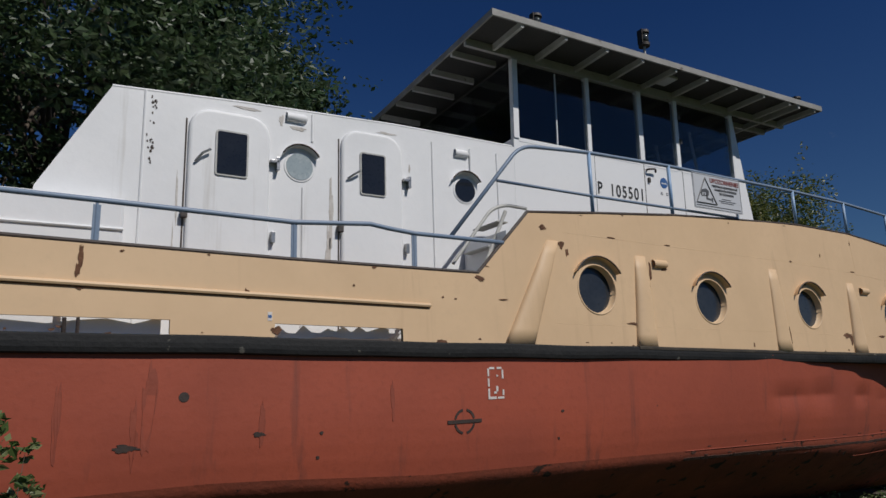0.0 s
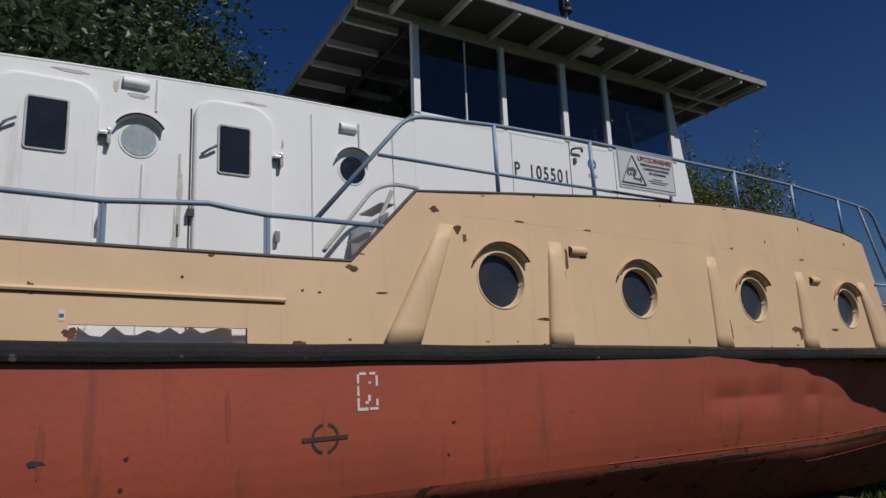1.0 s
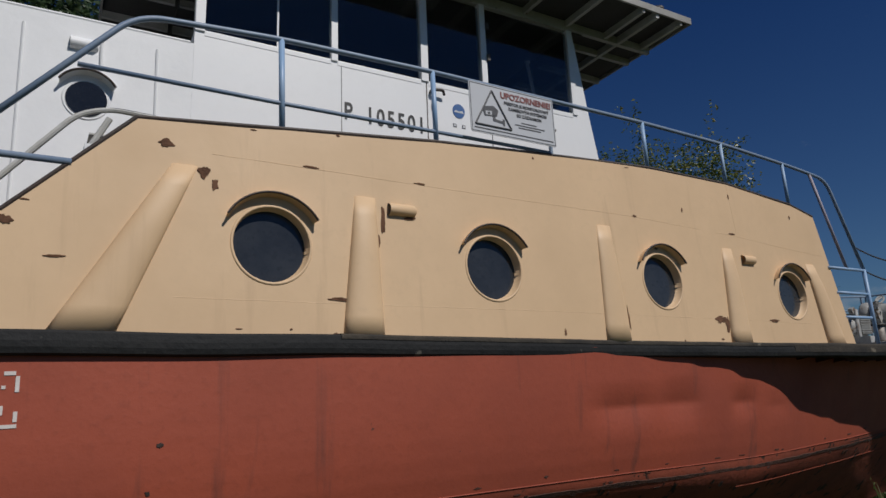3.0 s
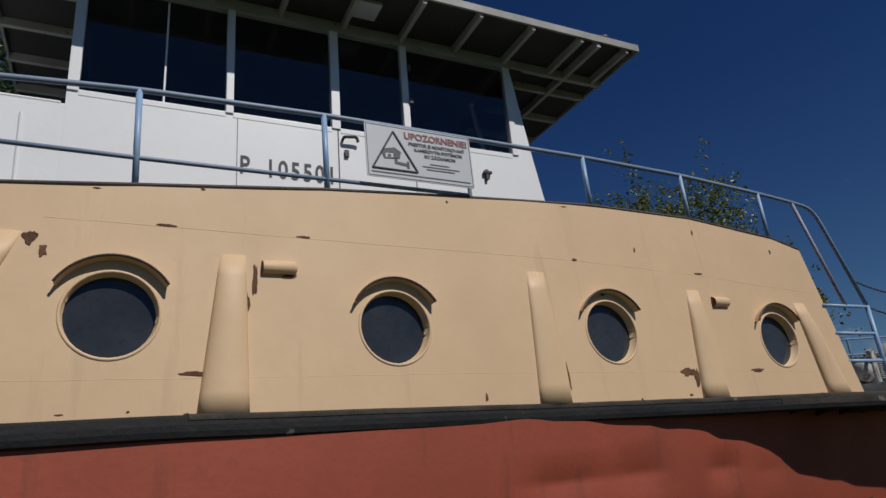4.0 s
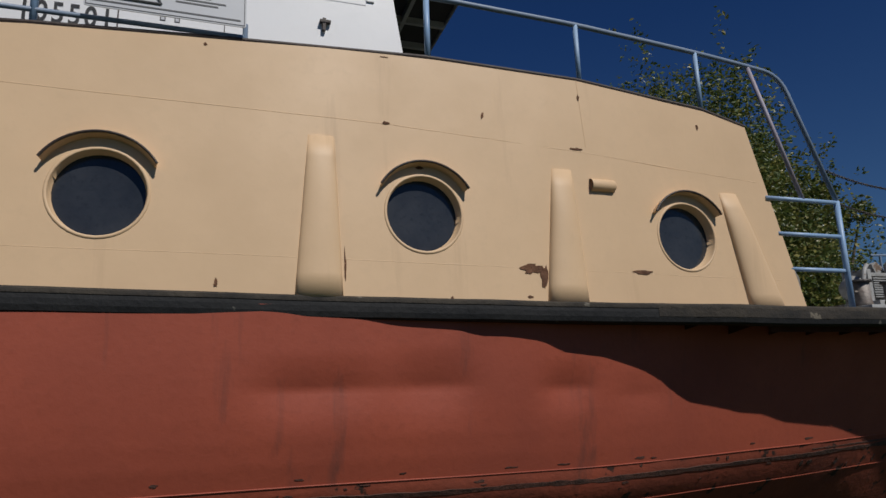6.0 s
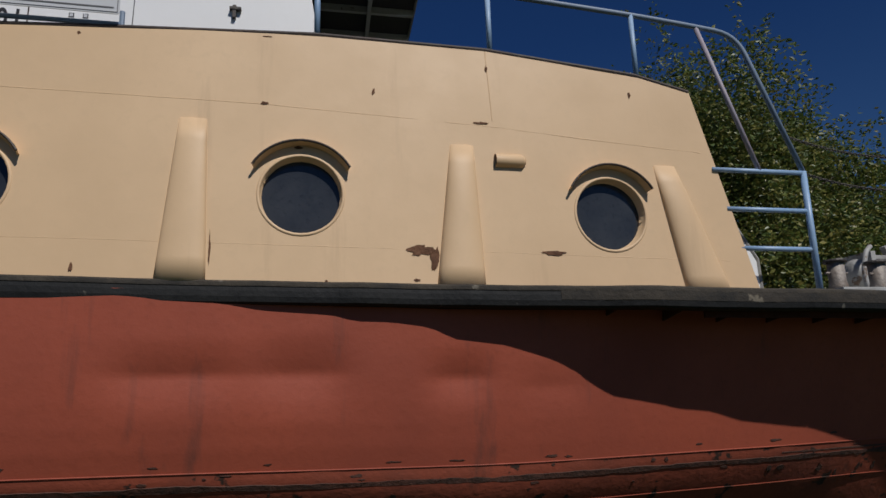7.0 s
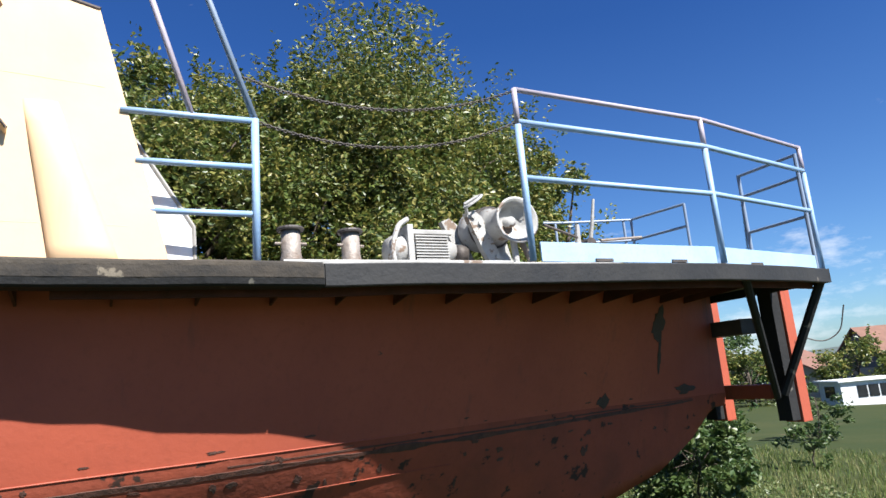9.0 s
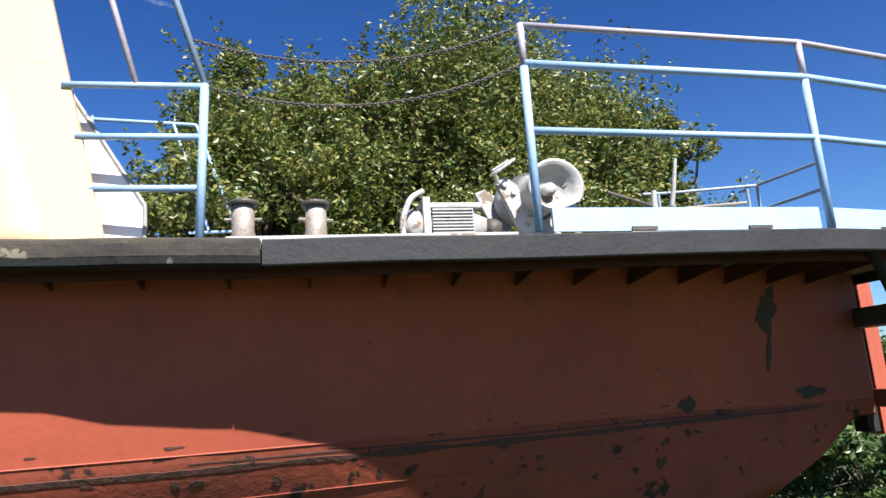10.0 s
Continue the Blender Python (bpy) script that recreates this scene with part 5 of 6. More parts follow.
def chain(p0, p1, sag, name_at, label):
    ch = thing("chain", name_at, label, "chain", "chains across the deck gap")
    p0, p1 = Vector(p0), Vector(p1)
    n = int((p1 - p0).length / 0.021)
    bm = bmesh.new()
    for i in range(n):
        t = (i + 0.5) / n
        c = p0.lerp(p1, t) - Vector((0, 0, sag * 4 * t * (1 - t)))
        dirv = (p1 - p0).normalized() - Vector((0, 0, sag * 4 * (1 - 2 * t))) / (p1 - p0).length
        dirv.normalize()
        side = dirv.cross(Vector((0, 0, 1))).normalized()
        if i % 2:
            side = dirv.cross(side)
        loop = [c + dirv * 0.015 * math.cos(a) + side * 0.008 * math.sin(a) for a in np.linspace(0, 2 * math.pi, 9)]
        tube(bm, loop, 0.0035, 5, False)
    part("strand", bm, M_DARKSTEEL, ch)


chain((11.06, 4.50, 2.93), (12.69, 4.32, 2.985), 0.16, (11.8, 4.4, 2.8), "sagging dark steel chain across the rail gap")
chain((11.115, 4.49, 2.68), (12.69, 4.32, 2.775), 0.16, (11.8, 4.4, 2.6), "lower dark steel chain across the rail gap")
chain((15.94, 5.30, 2.90), (15.92, 5.34, 1.95), 0.0, (15.88, 5.2, 2.5), "dark chain hanging from the front rail post")

# ---- warning sign on the railing ----
sign = thing("warning_sign", (6.52, 4.63, 3.69), "grey camera warning sign with red heading, tied to the railing", "sign")
SX0, SX1, SZ0, SZ1, SY = 6.07, 6.88, 3.465, 3.86, 4.600


def on_sign(u, v, w):
    return (u, SY - w, v)


part("plate", prism(rounded_rect(SX0, SX1, SZ0, SZ1, 0.012, 3), on_sign, -0.006, 0.0), M_SIGN, sign)
for a, b, c, d in ((SX0 + 0.008, SX1 - 0.008, SZ1 - 0.012, SZ1 - 0.008), (SX0 + 0.008, SX1 - 0.008, SZ0 + 0.008, SZ0 + 0.012), (SX0 + 0.008, SX0 + 0.012, SZ0 + 0.013, SZ1 - 0.013), (SX1 - 0.012, SX1 - 0.008, SZ0 + 0.013, SZ1 - 0.013)):
    part("border", prism([(a, c), (b, c), (b, d), (a, d)], on_sign, 0.0, 0.002), M_GREYINK, sign)
TX, TZ = SX0 + 0.205, SZ0 + 0.065
for p, q in (((-0.165, 0), (0.165, 0)), ((0.165, 0), (0, 0.285)), ((0, 0.285), (-0.165, 0))):
    part("triangle_side", tb([on_sign(TX + p[0], TZ + p[1], 0.002), on_sign(TX + q[0], TZ + q[1], 0.002)], 0.007, 6), M_GREYINK, sign)
part("camera_symbol", prism([(TX - 0.075, TZ + 0.075), (TX + 0.035, TZ + 0.085), (TX + 0.05, TZ + 0.135), (TX + 0.005, TZ + 0.165), (TX - 0.085, TZ + 0.145), (TX - 0.095, TZ + 0.115)], on_sign, 0.0, 0.003), M_GREYINK, sign)
part("camera_symbol", prism([(TX - 0.068, TZ + 0.083), (TX - 0.012, TZ + 0.088), (TX - 0.012, TZ + 0.118), (TX - 0.068, TZ + 0.114)], on_sign, 0.003, 0.0045), M_SIGN, sign)
part("camera_symbol", prism([(TX - 0.052, TZ + 0.089), (TX - 0.028, TZ + 0.091), (TX - 0.028, TZ + 0.110), (TX - 0.052, TZ + 0.108)], on_sign, 0.0045, 0.006), M_GREYINK, sign)
part("camera_symbol", prism([(TX - 0.005, TZ + 0.088), (TX - 0.002, TZ + 0.045), (TX + 0.085, TZ + 0.036), (TX + 0.085, TZ + 0.056), (TX + 0.02, TZ + 0.062), (TX + 0.018, TZ + 0.088)], on_sign, 0.0, 0.003), M_GREYINK, sign)
part("camera_symbol", prism([(TX + 0.087, TZ + 0.022), (TX + 0.105, TZ + 0.022), (TX + 0.105, TZ + 0.072), (TX + 0.087, TZ + 0.072)], on_sign, 0.0, 0.003), M_GREYINK, sign)
SMALL = lambda x, z, s=1.0: Matrix.Translation((x, SY - 0.003, z)) @ STAND @ Matrix.Diagonal((s, 1, 1, 1))
lettering("UPOZORNENIE!", 0.068, SMALL(SX0 + 0.285, SZ1 - 0.085, 1.02), M_REDINK, "heading", sign, 0.002)
lettering("PRIESTOR JE MONITOROVANÝ", 0.034, SMALL(SX0 + 0.315, SZ1 - 0.132, 0.94), M_GREYINK, "text_line", sign, 0.001)
lettering("KAMEROVÝM SYSTÉMOM", 0.034, SMALL(SX0 + 0.355, SZ1 - 0.172, 0.98), M_GREYINK, "text_line", sign, 0.001)
lettering("SO ZÁZNAMOM", 0.034, SMALL(SX0 + 0.43, SZ1 - 0.212, 0.98), M_GREYINK, "text_line", sign, 0.001)
for x0, x1, z in ((0.47, 0.62, 0.135), (0.41, 0.70, 0.113), (0.44, 0.66, 0.093)):
    part("text_bar", prism([(SX0 + x0, SZ0 + z), (SX0 + x1, SZ0 + z), (SX0 + x1, SZ0 + z + 0.009), (SX0 + x0, SZ0 + z + 0.009)], on_sign, 0.0, 0.002), M_GREYINK, sign)
part("text_bar", prism([(SX0 + 0.03, SZ0 + 0.032), (SX1 - 0.03, SZ0 + 0.032), (SX1 - 0.03, SZ0 + 0.041), (SX0 + 0.03, SZ0 + 0.041)], on_sign, 0.0, 0.002), M_GREYINK, sign)

# ---- foredeck gear ----
coam = solo("deck_coaming", bx(11.22, 12.62, 4.42, 5.9, 1.862, 1.915, bevel=0.008), M_GREYSTEEL, "low pale steel plinth under the winch and bollards", "plinth")


def bollard(x, y, z):
    b = thing("bollard", (x, y, z), "short worn steel mooring bollard with a flanged top", "bollard", "bollards on the foredeck")
    place = lambda u, v, w: (x + u, y + v, z + w)
    part("stem", lathe(bmesh.new(), [(0, 0), (0.062, 0), (0.058, 0.02), (0.052, 0.05), (0.052, 0.172), (0, 0.172)], place, 20), M_BOLLARD, b, "", True)
    part("flange", lathe(bmesh.new(), [(0, 0.173), (0.070, 0.173), (0.073, 0.182), (0.068, 0.193), (0, 0.197)], place, 20), M_DARKSTEEL, b)
    part("pin", tb([(x - 0.085, y, z + 0.105), (x + 0.085, y, z + 0.105)], 0.008, 6), M_BOLLARD, b)
    return b


bol = bollard(11.29, 4.53, 1.915)
copy_thing(bol, pose(11.63, 4.55, 1.915, 0, 0, 12))

winch = thing("anchor_winch", (13.0, 5.35, 1.87), "grey-white painted anchor winch with motor, drum and band brake", "winch")
part("bed", bx(12.2, 13.75, 5.0, 5.75, 1.87, 2.06, bevel=0.01), M_GREYSTEEL, winch)
# motor with cooling fins, axis along x
part("motor", tb([(12.22, 5.35, 2.22), (12.30, 5.35, 2.22), (12.31, 5.35, 2.22), (12.74, 5.35, 2.22), (12.75, 5.35, 2.22), (12.85, 5.35, 2.22)], [0.10, 0.145, 0.135, 0.135, 0.11, 0.07], 20), M_GREYSTEEL, winch, "electric motor with cooling fins", True)
for i in range(9):
    z = 2.12 + i * 0.025
    part("fin", bx(12.42, 12.72, 5.195, 5.24, z - 0.005, z + 0.006), M_GREYSTEEL, winch)
# added dark plate that paints the shade in the gaps of the fins
part("fin_backing", bx(12.42, 12.72, 5.222, 5.236, 2.105, 2.335), M_DARKSTEEL, winch, "dark plate in place of the shade between the fins")
part("motor_guard", tb(rounded([(12.24, 5.16, 1.90), (12.18, 5.14, 2.20), (12.26, 5.16, 2.40), (12.36, 5.20, 2.46)], 0.12, 6), 0.022, 8), M_GREYSTEEL, winch, "curved guard round the motor end", True)
part("drum_leg", tb([(13.30, 5.08, 1.95), (13.30, 5.10, 2.28)], 0.030, 8), M_GREYSTEEL, winch)
part("drum_leg", tb([(13.52, 5.10, 1.95), (13.40, 5.12, 2.26)], 0.026, 8), M_BOLLARD, winch)
part("motor_box", bx(12.36, 12.80, 5.26, 5.46, 2.352, 2.392, bevel=0.008), M_GREYSTEEL, winch)
part("motor_end", bx(12.355, 12.41, 5.20, 5.50, 2.06, 2.42, bevel=0.012), M_GREYSTEEL, winch)
part("coupling", tb([(12.84, 5.35, 2.20), (12.95, 5.35, 2.20)], 0.085, 16), M_DARKSTEEL, winch, "", True)
# slanted side frame, brake band and gear case
part("side_frame", prism([(12.90, 2.53), (12.98, 2.56), (13.06, 2.50), (13.24, 2.07), (13.12, 2.06), (13.04, 2.20)], lambda u, v, w: (u, 5.18 + w, v), 0.0, 0.06), M_GREYSTEEL, winch, "slanted cast side frame")
part("side_frame", prism([(12.90, 2.53), (12.98, 2.56), (13.06, 2.50), (13.24, 2.07), (13.12, 2.06), (13.04, 2.20)], lambda u, v, w: (u - 0.08, 5.48 + w, v), 0.0, 0.06), M_GREYSTEEL, winch)
for u, v in ((12.965, 2.50), (13.03, 2.44), (13.17, 2.14)):
    part("bolt", tb([(u, 5.16, v), (u, 5.19, v)], 0.020, 10), M_GREYSTEEL, winch)
turn = lambda cx, cz, cy: (lambda u, v, w: (cx + u + 0.30 * w, cy - 0.95 * w, cz + v))
part("gear_case", lathe(bmesh.new(), [(0, -0.10), (0.180, -0.10), (0.195, -0.08), (0.195, 0.02), (0.175, 0.04), (0, 0.04)], turn(13.17, 2.43, 5.36), 28), M_GREYSTEEL, winch, "", True)
part("brake_band", lathe(bmesh.new(), [(0.155, 0.05), (0.198, 0.05), (0.198, 0.10), (0.155, 0.10)], turn(13.17, 2.43, 5.36), 28), M_DARKSTEEL, winch, "dark worn brake band")
part("warping_drum", lathe(bmesh.new(), [(0.13, 0.10), (0.175, 0.11), (0.150, 0.18), (0.146, 0.27), (0.168, 0.34), (0.205, 0.385), (0.210, 0.397), (0.190, 0.399), (0.150, 0.35), (0.128, 0.28), (0.0, 0.275)], turn(13.17, 2.43, 5.36), 32), M_GREYSTEEL, winch, "flared warping drum, hollow at its end", True)
part("hub", lathe(bmesh.new(), [(0.0, 0.33), (0.045, 0.33), (0.050, 0.28), (0.050, 0.27)], turn(13.17, 2.43, 5.36), 16), M_GREYSTEEL, winch, "", True)
part("drum_foot", prism([(13.18, 2.06), (13.42, 2.06), (13.36, 2.30), (13.22, 2.30)], lambda u, v, w: (u, 5.30 + w, v), 0.0, 0.07), M_GREYSTEEL, winch)
part("drum_cradle", bx(13.14, 13.46, 5.20, 5.5, 2.05, 2.10, bevel=0.01), M_GREYSTEEL, winch)
# brake lever with its small hand wheel
part("lever", tb([(12.93, 5.2, 2.50), (12.88, 5.14, 2.60), (12.99, 5.1, 2.66)], 0.016, 8), M_GREYSTEEL, winch)
part("hand_wheel", tb([(12.95 + 0.085 * math.cos(a), 5.12 + 0.05 * math.sin(a), 2.62 + 0.06 * math.cos(a) + 0.010 * math.sin(a)) for a in np.linspace(0, 2 * math.pi, 21)], 0.013, 6), M_GREYSTEEL, winch)
# chain stopper forward of the winch
stop = thing("chain_stopper", (14.0, 5.5, 1.88), "pale steel chain stopper with levers on the foredeck", "chain stopper")
part("bed", prism([(13.72, 1.88), (14.42, 1.88), (14.36, 2.16), (14.05, 2.28), (13.78, 2.22)], lambda u, v, w: (u, 5.40 + w, v), 0.0, 0.22), M_GREYSTEEL, stop)
part("lever", tb([(14.10, 5.45, 2.26), (14.13, 5.42, 2.45), (14.16, 5.40, 2.66)], [0.02, 0.016, 0.012], 8), M_GREYSTEEL, stop)
part("lever", tb([(13.98, 5.46, 2.26), (13.99, 5.45, 2.44)], [0.03, 0.018], 8), M_GREYSTEEL, stop)
part("roller", tb([(14.05, 5.36, 2.26), (14.05, 5.66, 2.26)], 0.05, 14), M_DARKSTEEL, stop)
part("spindle", tb([(13.62, 5.42, 2.42), (13.95, 5.42, 2.32)], 0.012, 8), M_DARKSTEEL, stop)
part("spindle", tb([(14.2, 5.42, 2.30), (14.75, 5.5, 2.36)], 0.012, 8), M_BOLLARD, stop)

winch.scale = (0.86, 0.86, 0.84)
winch.location = (12.22 + 0.78 * 0.86 - 0.05, 5.33, 1.87)


# ---- plants ----
def leaves(bm_pts, size, seed, spread_z=0.35, ratio=0.55):
    """Many small folded leaves: vertices and faces for all the given places."""
    rnd = np.random.RandomState(seed)
    p = np.asarray(bm_pts, float)
    n = len(p)
    d = rnd.normal(size=(n, 3))
    d[:, 2] *= 0.6
    d /= np.linalg.norm(d, axis=1, keepdims=True)
    s = rnd.normal(size=(n, 3))
    s -= d * np.sum(s * d, axis=1, keepdims=True)
    s /= np.linalg.norm(s, axis=1, keepdims=True)
    nn = np.cross(d, s)
    L = size * rnd.uniform(0.6, 1.35, (n, 1))
    W = L * ratio * 0.5
    tip, base = p + d * L * 0.5, p - d * L * 0.5
    a, b = p + s * W + nn * W * spread_z, p - s * W + nn * W * spread_z
    v = np.stack([base, a, tip, b], 1).reshape(-1, 3)
    i = np.arange(n) * 4
    f = np.concatenate([np.stack([i, i + 1, i + 2], 1), np.stack([i, i + 2, i + 3], 1)])
    return v, f


def mesh_part(name, v, f, material, parent, label=""):
    me = bpy.data.meshes.new(name)
    me.from_pydata((np.asarray(v) - np.array(BASE[parent])).tolist(), [], f.tolist())
    me.materials.append(material)
    ob = new(name, me)
    ob.parent = parent
    BASE[ob] = BASE[parent]
    return tagged(ob, label)


def tree(x, y, height, width, crown_low, n_leaf, size, material, seed, label, category="tree", clumps=60, lean=0.0, trunk_r=0.16):
    rnd = np.random.RandomState(seed)
    z0 = ground_z(x, y) - 0.05
    t = thing("tree" if category == "tree" else "bush", (x, y, z0), label, category)
    wood = bmesh.new()
    top = Vector((x + lean, y, z0 + height * 0.72))
    if trunk_r > 0:
        tube(wood, [(x, y, z0), (x + 0.1 * lean, y + 0.05, z0 + height * 0.2), (x + lean * 0.5, y - 0.05, z0 + height * 0.45), top], [trunk_r, trunk_r * 0.8, trunk_r * 0.55, trunk_r * 0.15], 10)
    pts = []
    cz, hz = z0 + crown_low + (height - crown_low) * 0.47, (height - crown_low) * 0.5
    for c in range(clumps):
        u = rnd.normal(size=3)
        u /= np.linalg.norm(u)
        k = rnd.uniform(0.45, 1.0) ** 0.5
        bulge = 0.82 + 0.36 * noise.noise(Vector((u[0] * 1.7 + seed, u[1] * 1.7, u[2] * 1.7)))
        taper = 1.0 - 0.12 * max(0.0, u[2])
        q = np.array([x + lean + u[0] * width / 2 * k * bulge * taper, y + u[1] * width / 2 * k * bulge * taper, cz + u[2] * hz * k * (bulge + 0.1)])
        r = rnd.uniform(0.09, 0.19) * width * 0.8
        m = int(n_leaf / clumps * rnd.uniform(0.6, 1.4))
        g = rnd.normal(size=(m, 3))
        g /= np.linalg.norm(g, axis=1, keepdims=True)
        g *= rnd.uniform(0.15, 1.0, (m, 1)) ** 0.45
        pts.append(q + g * r * np.array([1, 1, 0.72]))
        # twigs that stand out of the outline
        for s in range(3):
            o = u + rnd.normal(size=3) * 0.35 + np.array([0, 0, 0.35])
            o /= np.linalg.norm(o)
            ln = r * rnd.uniform(1.0, 1.75)
            k2 = rnd.uniform(0, 1, (int(m * 0.07) + 3, 1))
            pts.append(q + o * ln * k2 + rnd.normal(size=(len(k2), 3)) * 0.035 * width * 0.25)
        if trunk_r > 0 and c % 2 == 0:
            start = Vector((x, y, z0)).lerp(top, rnd.uniform(0.35, 0.95))
            endp = Vector(q)
            tube(wood, [start, start.lerp(endp, 0.5) + Vector((0, 0, 0.06 * width)), endp], [trunk_r * 0.32, trunk_r * 0.2, trunk_r * 0.06], 6)
    if trunk_r > 0:
        part("trunk", wood, M_BARK, t, "", True)
    else:
        wood.free()
    v, f = leaves(np.concatenate(pts), size, seed + 1)
    mesh_part("crown", v, f, material, t)
    return t


# dark tree behind the aft cabin, and those behind the bow
tree(0.3, 12.0, 10.6, 9.6, 1.2, 120000, 0.115, M_LEAF_DARK, 11, "large dark green leafy tree behind the aft cabin", clumps=170)
tree(3.7, 12.6, 8.7, 4.6, 1.0, 42000, 0.11, M_LEAF_DARK, 13, "dark green leafy tree behind the cabin", clumps=80)
tree(-6.5, 12.0, 9.5, 7.0, 0.8, 42000, 0.12, M_LEAF_DARK, 15, "dark green tree beside the stern", clumps=70)
tree(13.9, 9.5, 6.45, 6.0, 0.3, 190000, 0.068, M_LEAF, 21, "bushy tree with yellowing green leaves behind the foredeck", clumps=230)
tree(16.0, 8.7, 5.0, 2.6, 0.4, 36000, 0.066, M_LEAF, 23, "smaller yellowing leafy tree behind the bow", clumps=60)
tree(12.4, 9.9, 6.5, 4.4, 0.3, 60000, 0.068, M_LEAF, 27, "leafy tree with yellowing leaves between its neighbours", clumps=64)
tree(11.0, 9.3, 6.0, 4.3, 0.3, 80000, 0.068, M_LEAF, 25, "leafy tree behind the deckhouse", clumps=110)
tree(18.6, 9.6, 2.0, 2.6, 0.0, 9000, 0.10, M_LEAF_BUSH, 31, "green bush under the bow", "bush", 50, 0, 0.03)
tree(17.2, 7.6, 1.25, 1.7, 0.0, 5000, 0.085, M_LEAF_BUSH, 33, "low green bush beneath the pushing posts", "bush", 36, 0, 0.02)
tree(27.0, 12.6, 1.7, 1.5, 0.0, 1500, 0.10, M_LEAF_BUSH, 35, "thin wild shrub in the meadow", "bush", 26, 0, 0.02)
tree(21.5, 9.0, 1.0, 1.1, 0.0, 700, 0.08, M_LEAF_BUSH, 37, "thin weed shrub in the meadow", "bush", 18, 0, 0.015)
tree(0.16, 2.51, 1.51, 0.28, 1.12, 220, 0.034, M_WEED, 39, "thin leafy sapling beside the hull", "bush", 16, 0, 0.012)
for k, (x, y, h, w) in enumerate(((44, 36, 5, 6), (50, 33, 4, 6), (57, 40, 6, 8), (64, 34, 5, 7), (70, 26, 6, 8), (38, 33, 4, 5))):
    tree(x, y, h, w, 0.3, 3500, 0.30, M_LEAF if k % 2 else M_LEAF_BUSH, 50 + k, "leafy garden tree near the village houses", clumps=30, trunk_r=0.14)

# grass: blades near the hull and under the bow
rg = np.random.RandomState(7)
gp = []
while len(gp) < 30000:
    x, y = rg.uniform(4.5, 24), rg.uniform(3.0, 12)
    if noise.noise(Vector((x * 0.7, y * 0.7, 9.0))) < -0.25:
        continue
    gp.append((x, y))
gv, gf = [], []
for x, y in gp:
    z = ground_z(x, y) - 0.01
    h = rg.uniform(0.05, 0.20) * (1.25 if y < 7 else 1.0)
    a = rg.uniform(0, 2 * math.pi)
    w = rg.uniform(0.004, 0.010)
    bx_, by_ = math.cos(a), math.sin(a)
    k = rg.uniform(-0.5, 0.5)
    i = len(gv)
    gv += [(x - by_ * w, y + bx_ * w, z), (x + by_ * w, y - bx_ * w, z), (x + bx_ * h * k * 0.4 + by_ * w * 0.6, y + by_ * h * k * 0.4 - bx_ * w * 0.6, z + h * 0.6), (x + bx_ * h * k, y + by_ * h * k, z + h)]
    gf += [(i, i + 1, i + 2), (i, i + 2, i + 3)]
# a stand of tall seeding grass close to the hull
for k in range(420):
    x, y = rg.normal(11.0, 0.28), rg.normal(4.15, 0.16)
    z, h = ground_z(x, y) - 0.01, rg.uniform(0.40, 0.88)
    a, w, lean = rg.uniform(0, 2 * math.pi), rg.uniform(0.003, 0.006), rg.uniform(0.02, 0.22)
    ca, sa = math.cos(a), math.sin(a)
    i = len(gv)
    gv += [(x - sa * w, y + ca * w, z), (x + sa * w, y - ca * w, z), (x + ca * h * lean * 0.3 + sa * w, y + sa * h * lean * 0.3 - ca * w, z + h * 0.6), (x + ca * h * lean, y + sa * h * lean, z + h)]
    gf += [(i, i + 1, i + 2), (i, i + 2, i + 3)]
    if k % 3 == 0:
        for q in range(5):
            t = 0.80 + 0.05 * q
            bx0, by0, bz0 = x + ca * h * lean * t, y + sa * h * lean * t, z + h * t
            i = len(gv)
            b = rg.uniform(0, 2 * math.pi)
            gv += [(bx0, by0, bz0), (bx0 + 0.022 * math.cos(b), by0 + 0.022 * math.sin(b), bz0 + 0.012), (bx0 + 0.012 * math.cos(b), by0 + 0.012 * math.sin(b), bz0 + 0.034)]
            gf += [(i, i + 1, i + 2)]
gm = bpy.data.meshes.new("grass")
gm.from_pydata(gv, [], gf)
gm.materials.append(M_GRASS)
tagged(new("grass", gm), "tall green and dry grass around the bow", "grass", kind="stuff")
# weeds in clumps along the hull and the path
rw = np.random.RandomState(17)
wp = []
for k in range(230):
    x, y = rw.uniform(8.5, 19), rw.uniform(3.6, 9.0)
    h = rw.uniform(0.10, 0.36)
    m = int(rw.uniform(30, 75))
    q = np.stack([rw.normal(x, 0.10, m), rw.normal(y, 0.10, m), ground_z(x, y) + rw.uniform(0, 1, m) ** 0.7 * h], 1)
    wp.append(q)
wv, wf = leaves(np.concatenate(wp), 0.05, 19)
wm = bpy.data.meshes.new("weeds")
wm.from_pydata(wv.tolist(), [], wf.tolist())
wm.materials.append(M_WEED)
tagged(new("weeds", wm), "leafy green weeds growing in the grass by the hull", "weeds", kind="stuff")
plank = solo("plank", tb([(10.2, 6.3, ground_z(10.2, 6.3) + 0.05), (11.3, 6.25, ground_z(11.3, 6.25) + 0.06)], 0.04, 6), M_BOLLARD, "weathered pale board lying in the grass", "board")
# timber blocks that carry the hull
for x in (1.5, 5.0, 8.0, 11.0):
    c, zb = mid(x), lerp(BOT_Z, x)
    b = thing("keel_block", (x, c, ground_z(x, c)), "dark timber block under the keel", "support block", "blocks under the hull")
    g = ground_z(x, c) - 0.25
    part("timber", bx(x - 0.18, x + 0.18, c - 0.7, c + 0.7, g, max(zb - 0.004, g + 0.1), bevel=0.01), M_BARK, b)


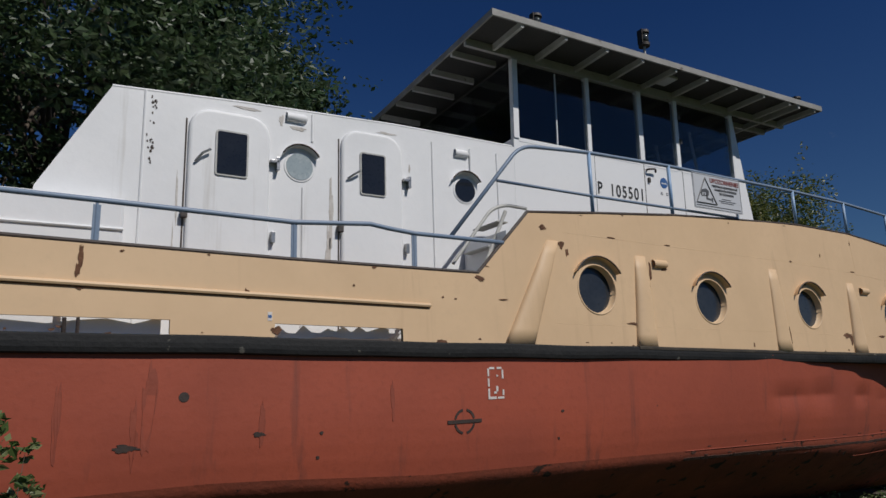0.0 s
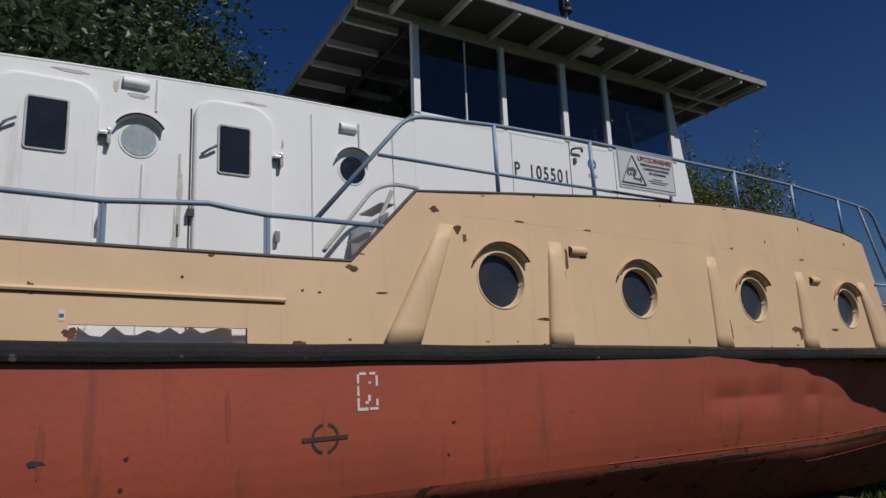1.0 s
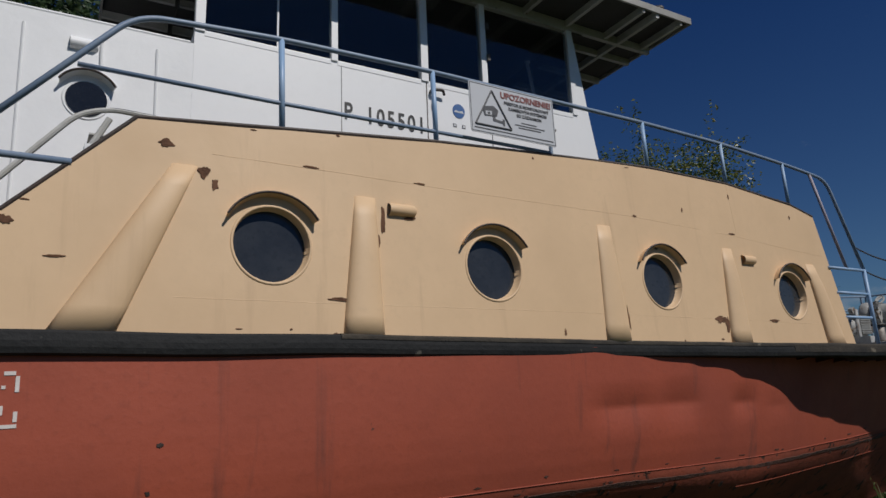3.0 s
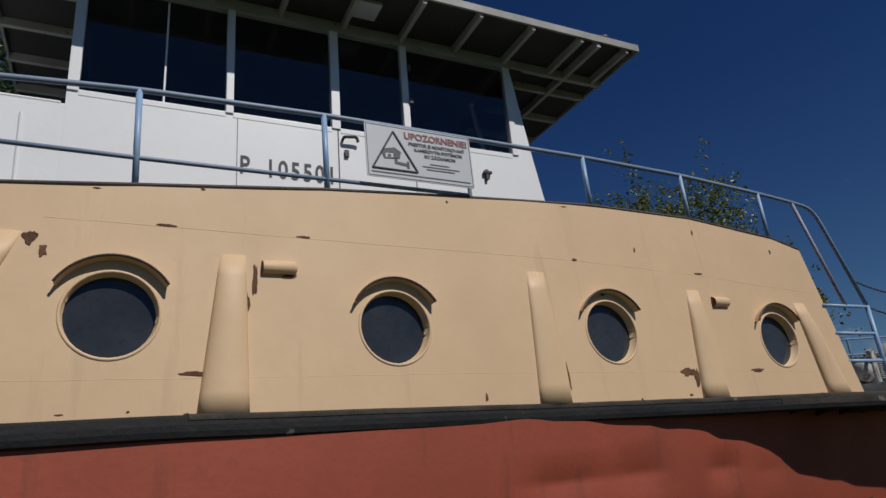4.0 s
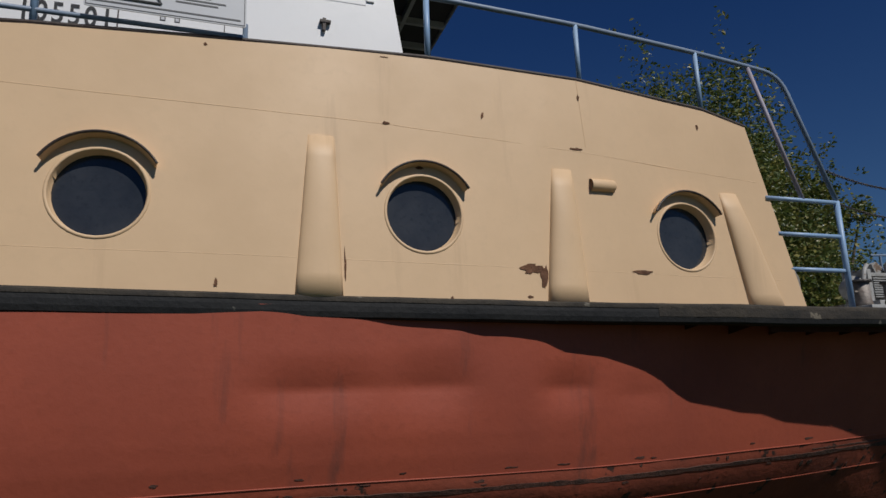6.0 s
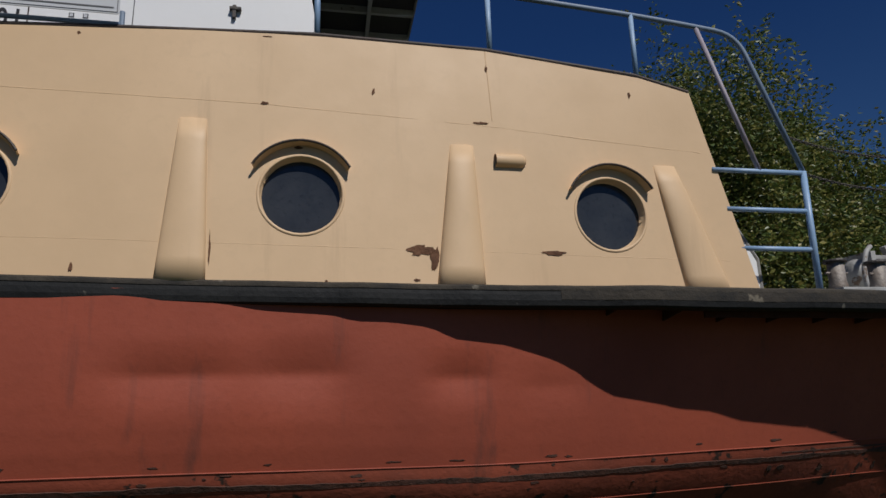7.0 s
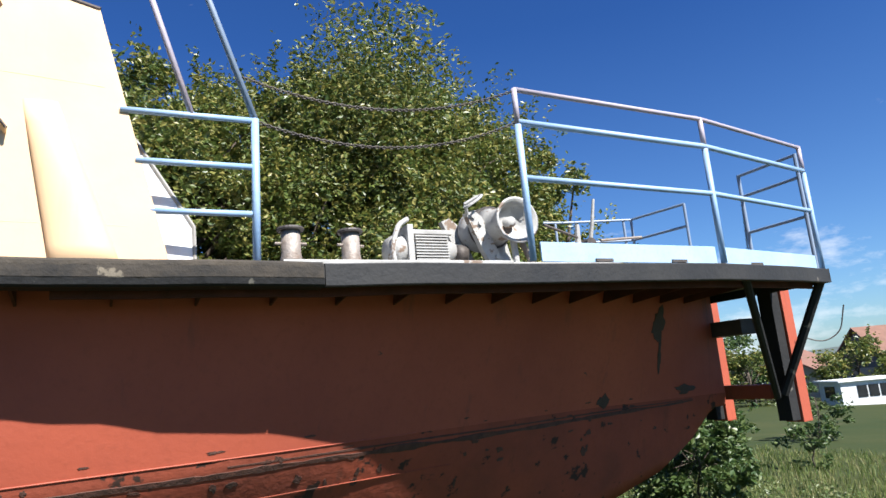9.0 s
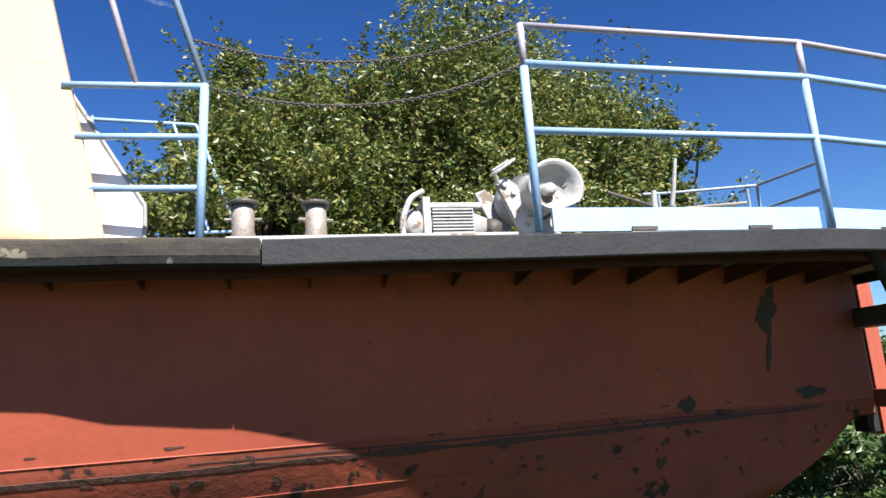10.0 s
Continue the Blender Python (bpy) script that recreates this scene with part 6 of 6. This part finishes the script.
# ---- the village across the meadow ----
def house(x, y, w, d, eave, ridge, turn_deg, label, wall_m, gable_m):
    z = ground_z(x, y) - 0.1
    h = thing("house", (x, y, z), label, "house", "village houses")
    h.rotation_euler = (0, 0, radians(turn_deg))
    bm = bmesh.new()
    box(bm, -w / 2, w / 2, -d / 2, d / 2, 0, eave)
    bmesh.ops.translate(bm, verts=bm.verts, vec=Vector((x, y, z)))
    wall_ob = part("wall", bm, wall_m, h)
    for s in (-1, 1):
        bm = prism([(-d / 2, eave), (d / 2, eave), (0, ridge)], lambda u, v, q: (x + s * (w / 2 - 0.002) - s * q, y + u, z + v), 0.0, 0.15)
        part("gable", bm, gable_m, h)
        bm = prism([(s * (d / 2 + 0.5), eave - 0.35), (0, ridge + 0.12), (0, ridge + 0.28), (s * (d / 2 + 0.55), eave - 0.2)], lambda u, v, q: (x + q, y + u, z + v), -w / 2 - 0.4, w / 2 + 0.4)
        part("roof", bm, M_ROOFTILE, h)
    part("chimney", bx(x + w * 0.2 - 0.3, x + w * 0.2 + 0.3, y + 0.3, y + 0.9, z + ridge - 0.6, z + ridge + 0.8), M_PLASTER, h)
    for k in (-0.28, 0.05, 0.32):
        win = part("window", bx(x + k * w - 0.5, x + k * w + 0.5, y - d / 2 - 0.04, y - d / 2 + 0.02, z + eave * 0.35, z + eave * 0.75), M_SHED, h)
        part("pane", bx(x + k * w - 0.42, x + k * w + 0.42, y - d / 2 - 0.055, y - d / 2 - 0.042, z + eave * 0.38, z + eave * 0.72), M_PANE, win)
    for k in (-0.2, 0.2):
        win = part("window", bx(x - w / 2 - 0.05, x - w / 2 + 0.02, y + k * d - 0.45, y + k * d + 0.45, z + eave * 0.35, z + eave * 0.75), M_SHED, h)
        part("pane", bx(x - w / 2 - 0.065, x - w / 2 - 0.052, y + k * d - 0.37, y + k * d + 0.37, z + eave * 0.38, z + eave * 0.72), M_PANE, win)
    return h


house(74, 47, 10, 8, 2.6, 4.6, 20, "low village house with orange tiled roof", M_PLASTER, M_PLASTER)
house(76, 36.5, 9, 9, 2.8, 6.2, -25, "village house with dark gable and orange tiled roof", M_PLASTER, M_GABLE)
house(72, 58, 11, 8, 3.2, 6.0, 10, "pale village house with tiled roof", M_SHED, M_SHED)
house(66, 70, 10, 8, 3.0, 5.5, 0, "village house with tiled roof behind trees", M_PLASTER, M_PLASTER)

shed = thing("white_shed", (52, 26.6, ground_z(52, 26.6)), "small white garden shed with a glazed front", "shed")
sz = ground_z(52, 26.6) - 0.05
shed.rotation_euler = (0, 0, radians(-25))
part("wall", bx(50, 54, 25.6, 27.8, sz, sz + 1.5), M_SHED, shed)
part("roof", bx(49.8, 54.2, 25.4, 28.0, sz + 1.502, sz + 1.6), M_SHED, shed)
for k in range(4):
    part("window", bx(51.0 + k * 0.72, 51.6 + k * 0.72, 25.56, 25.598, sz + 0.55, sz + 1.25), M_PANE, shed)
part("window", bx(49.96, 49.998, 26.2, 27.2, sz + 0.55, sz + 1.25), M_PANE, shed)
fence = thing("fence", (56, 29, ground_z(56, 29)), "grey wire fence behind the meadow", "fence")
for k in range(16):
    x, y = 48 + k * 0.9, 33 - k * 1.1
    part("post", bx(x - 0.04, x + 0.04, y - 0.04, y + 0.04, ground_z(x, y) - 0.1, ground_z(x, y) + 1.2), M_DARKSTEEL, fence)
for dz in (0.4, 0.8, 1.15):
    part("wire", tb([(48 + k * 0.9, 33 - k * 1.1, ground_z(48 + k * 0.9, 33 - k * 1.1) + dz) for k in (0, 5, 10, 15)], 0.015, 5), M_DARKSTEEL, fence)
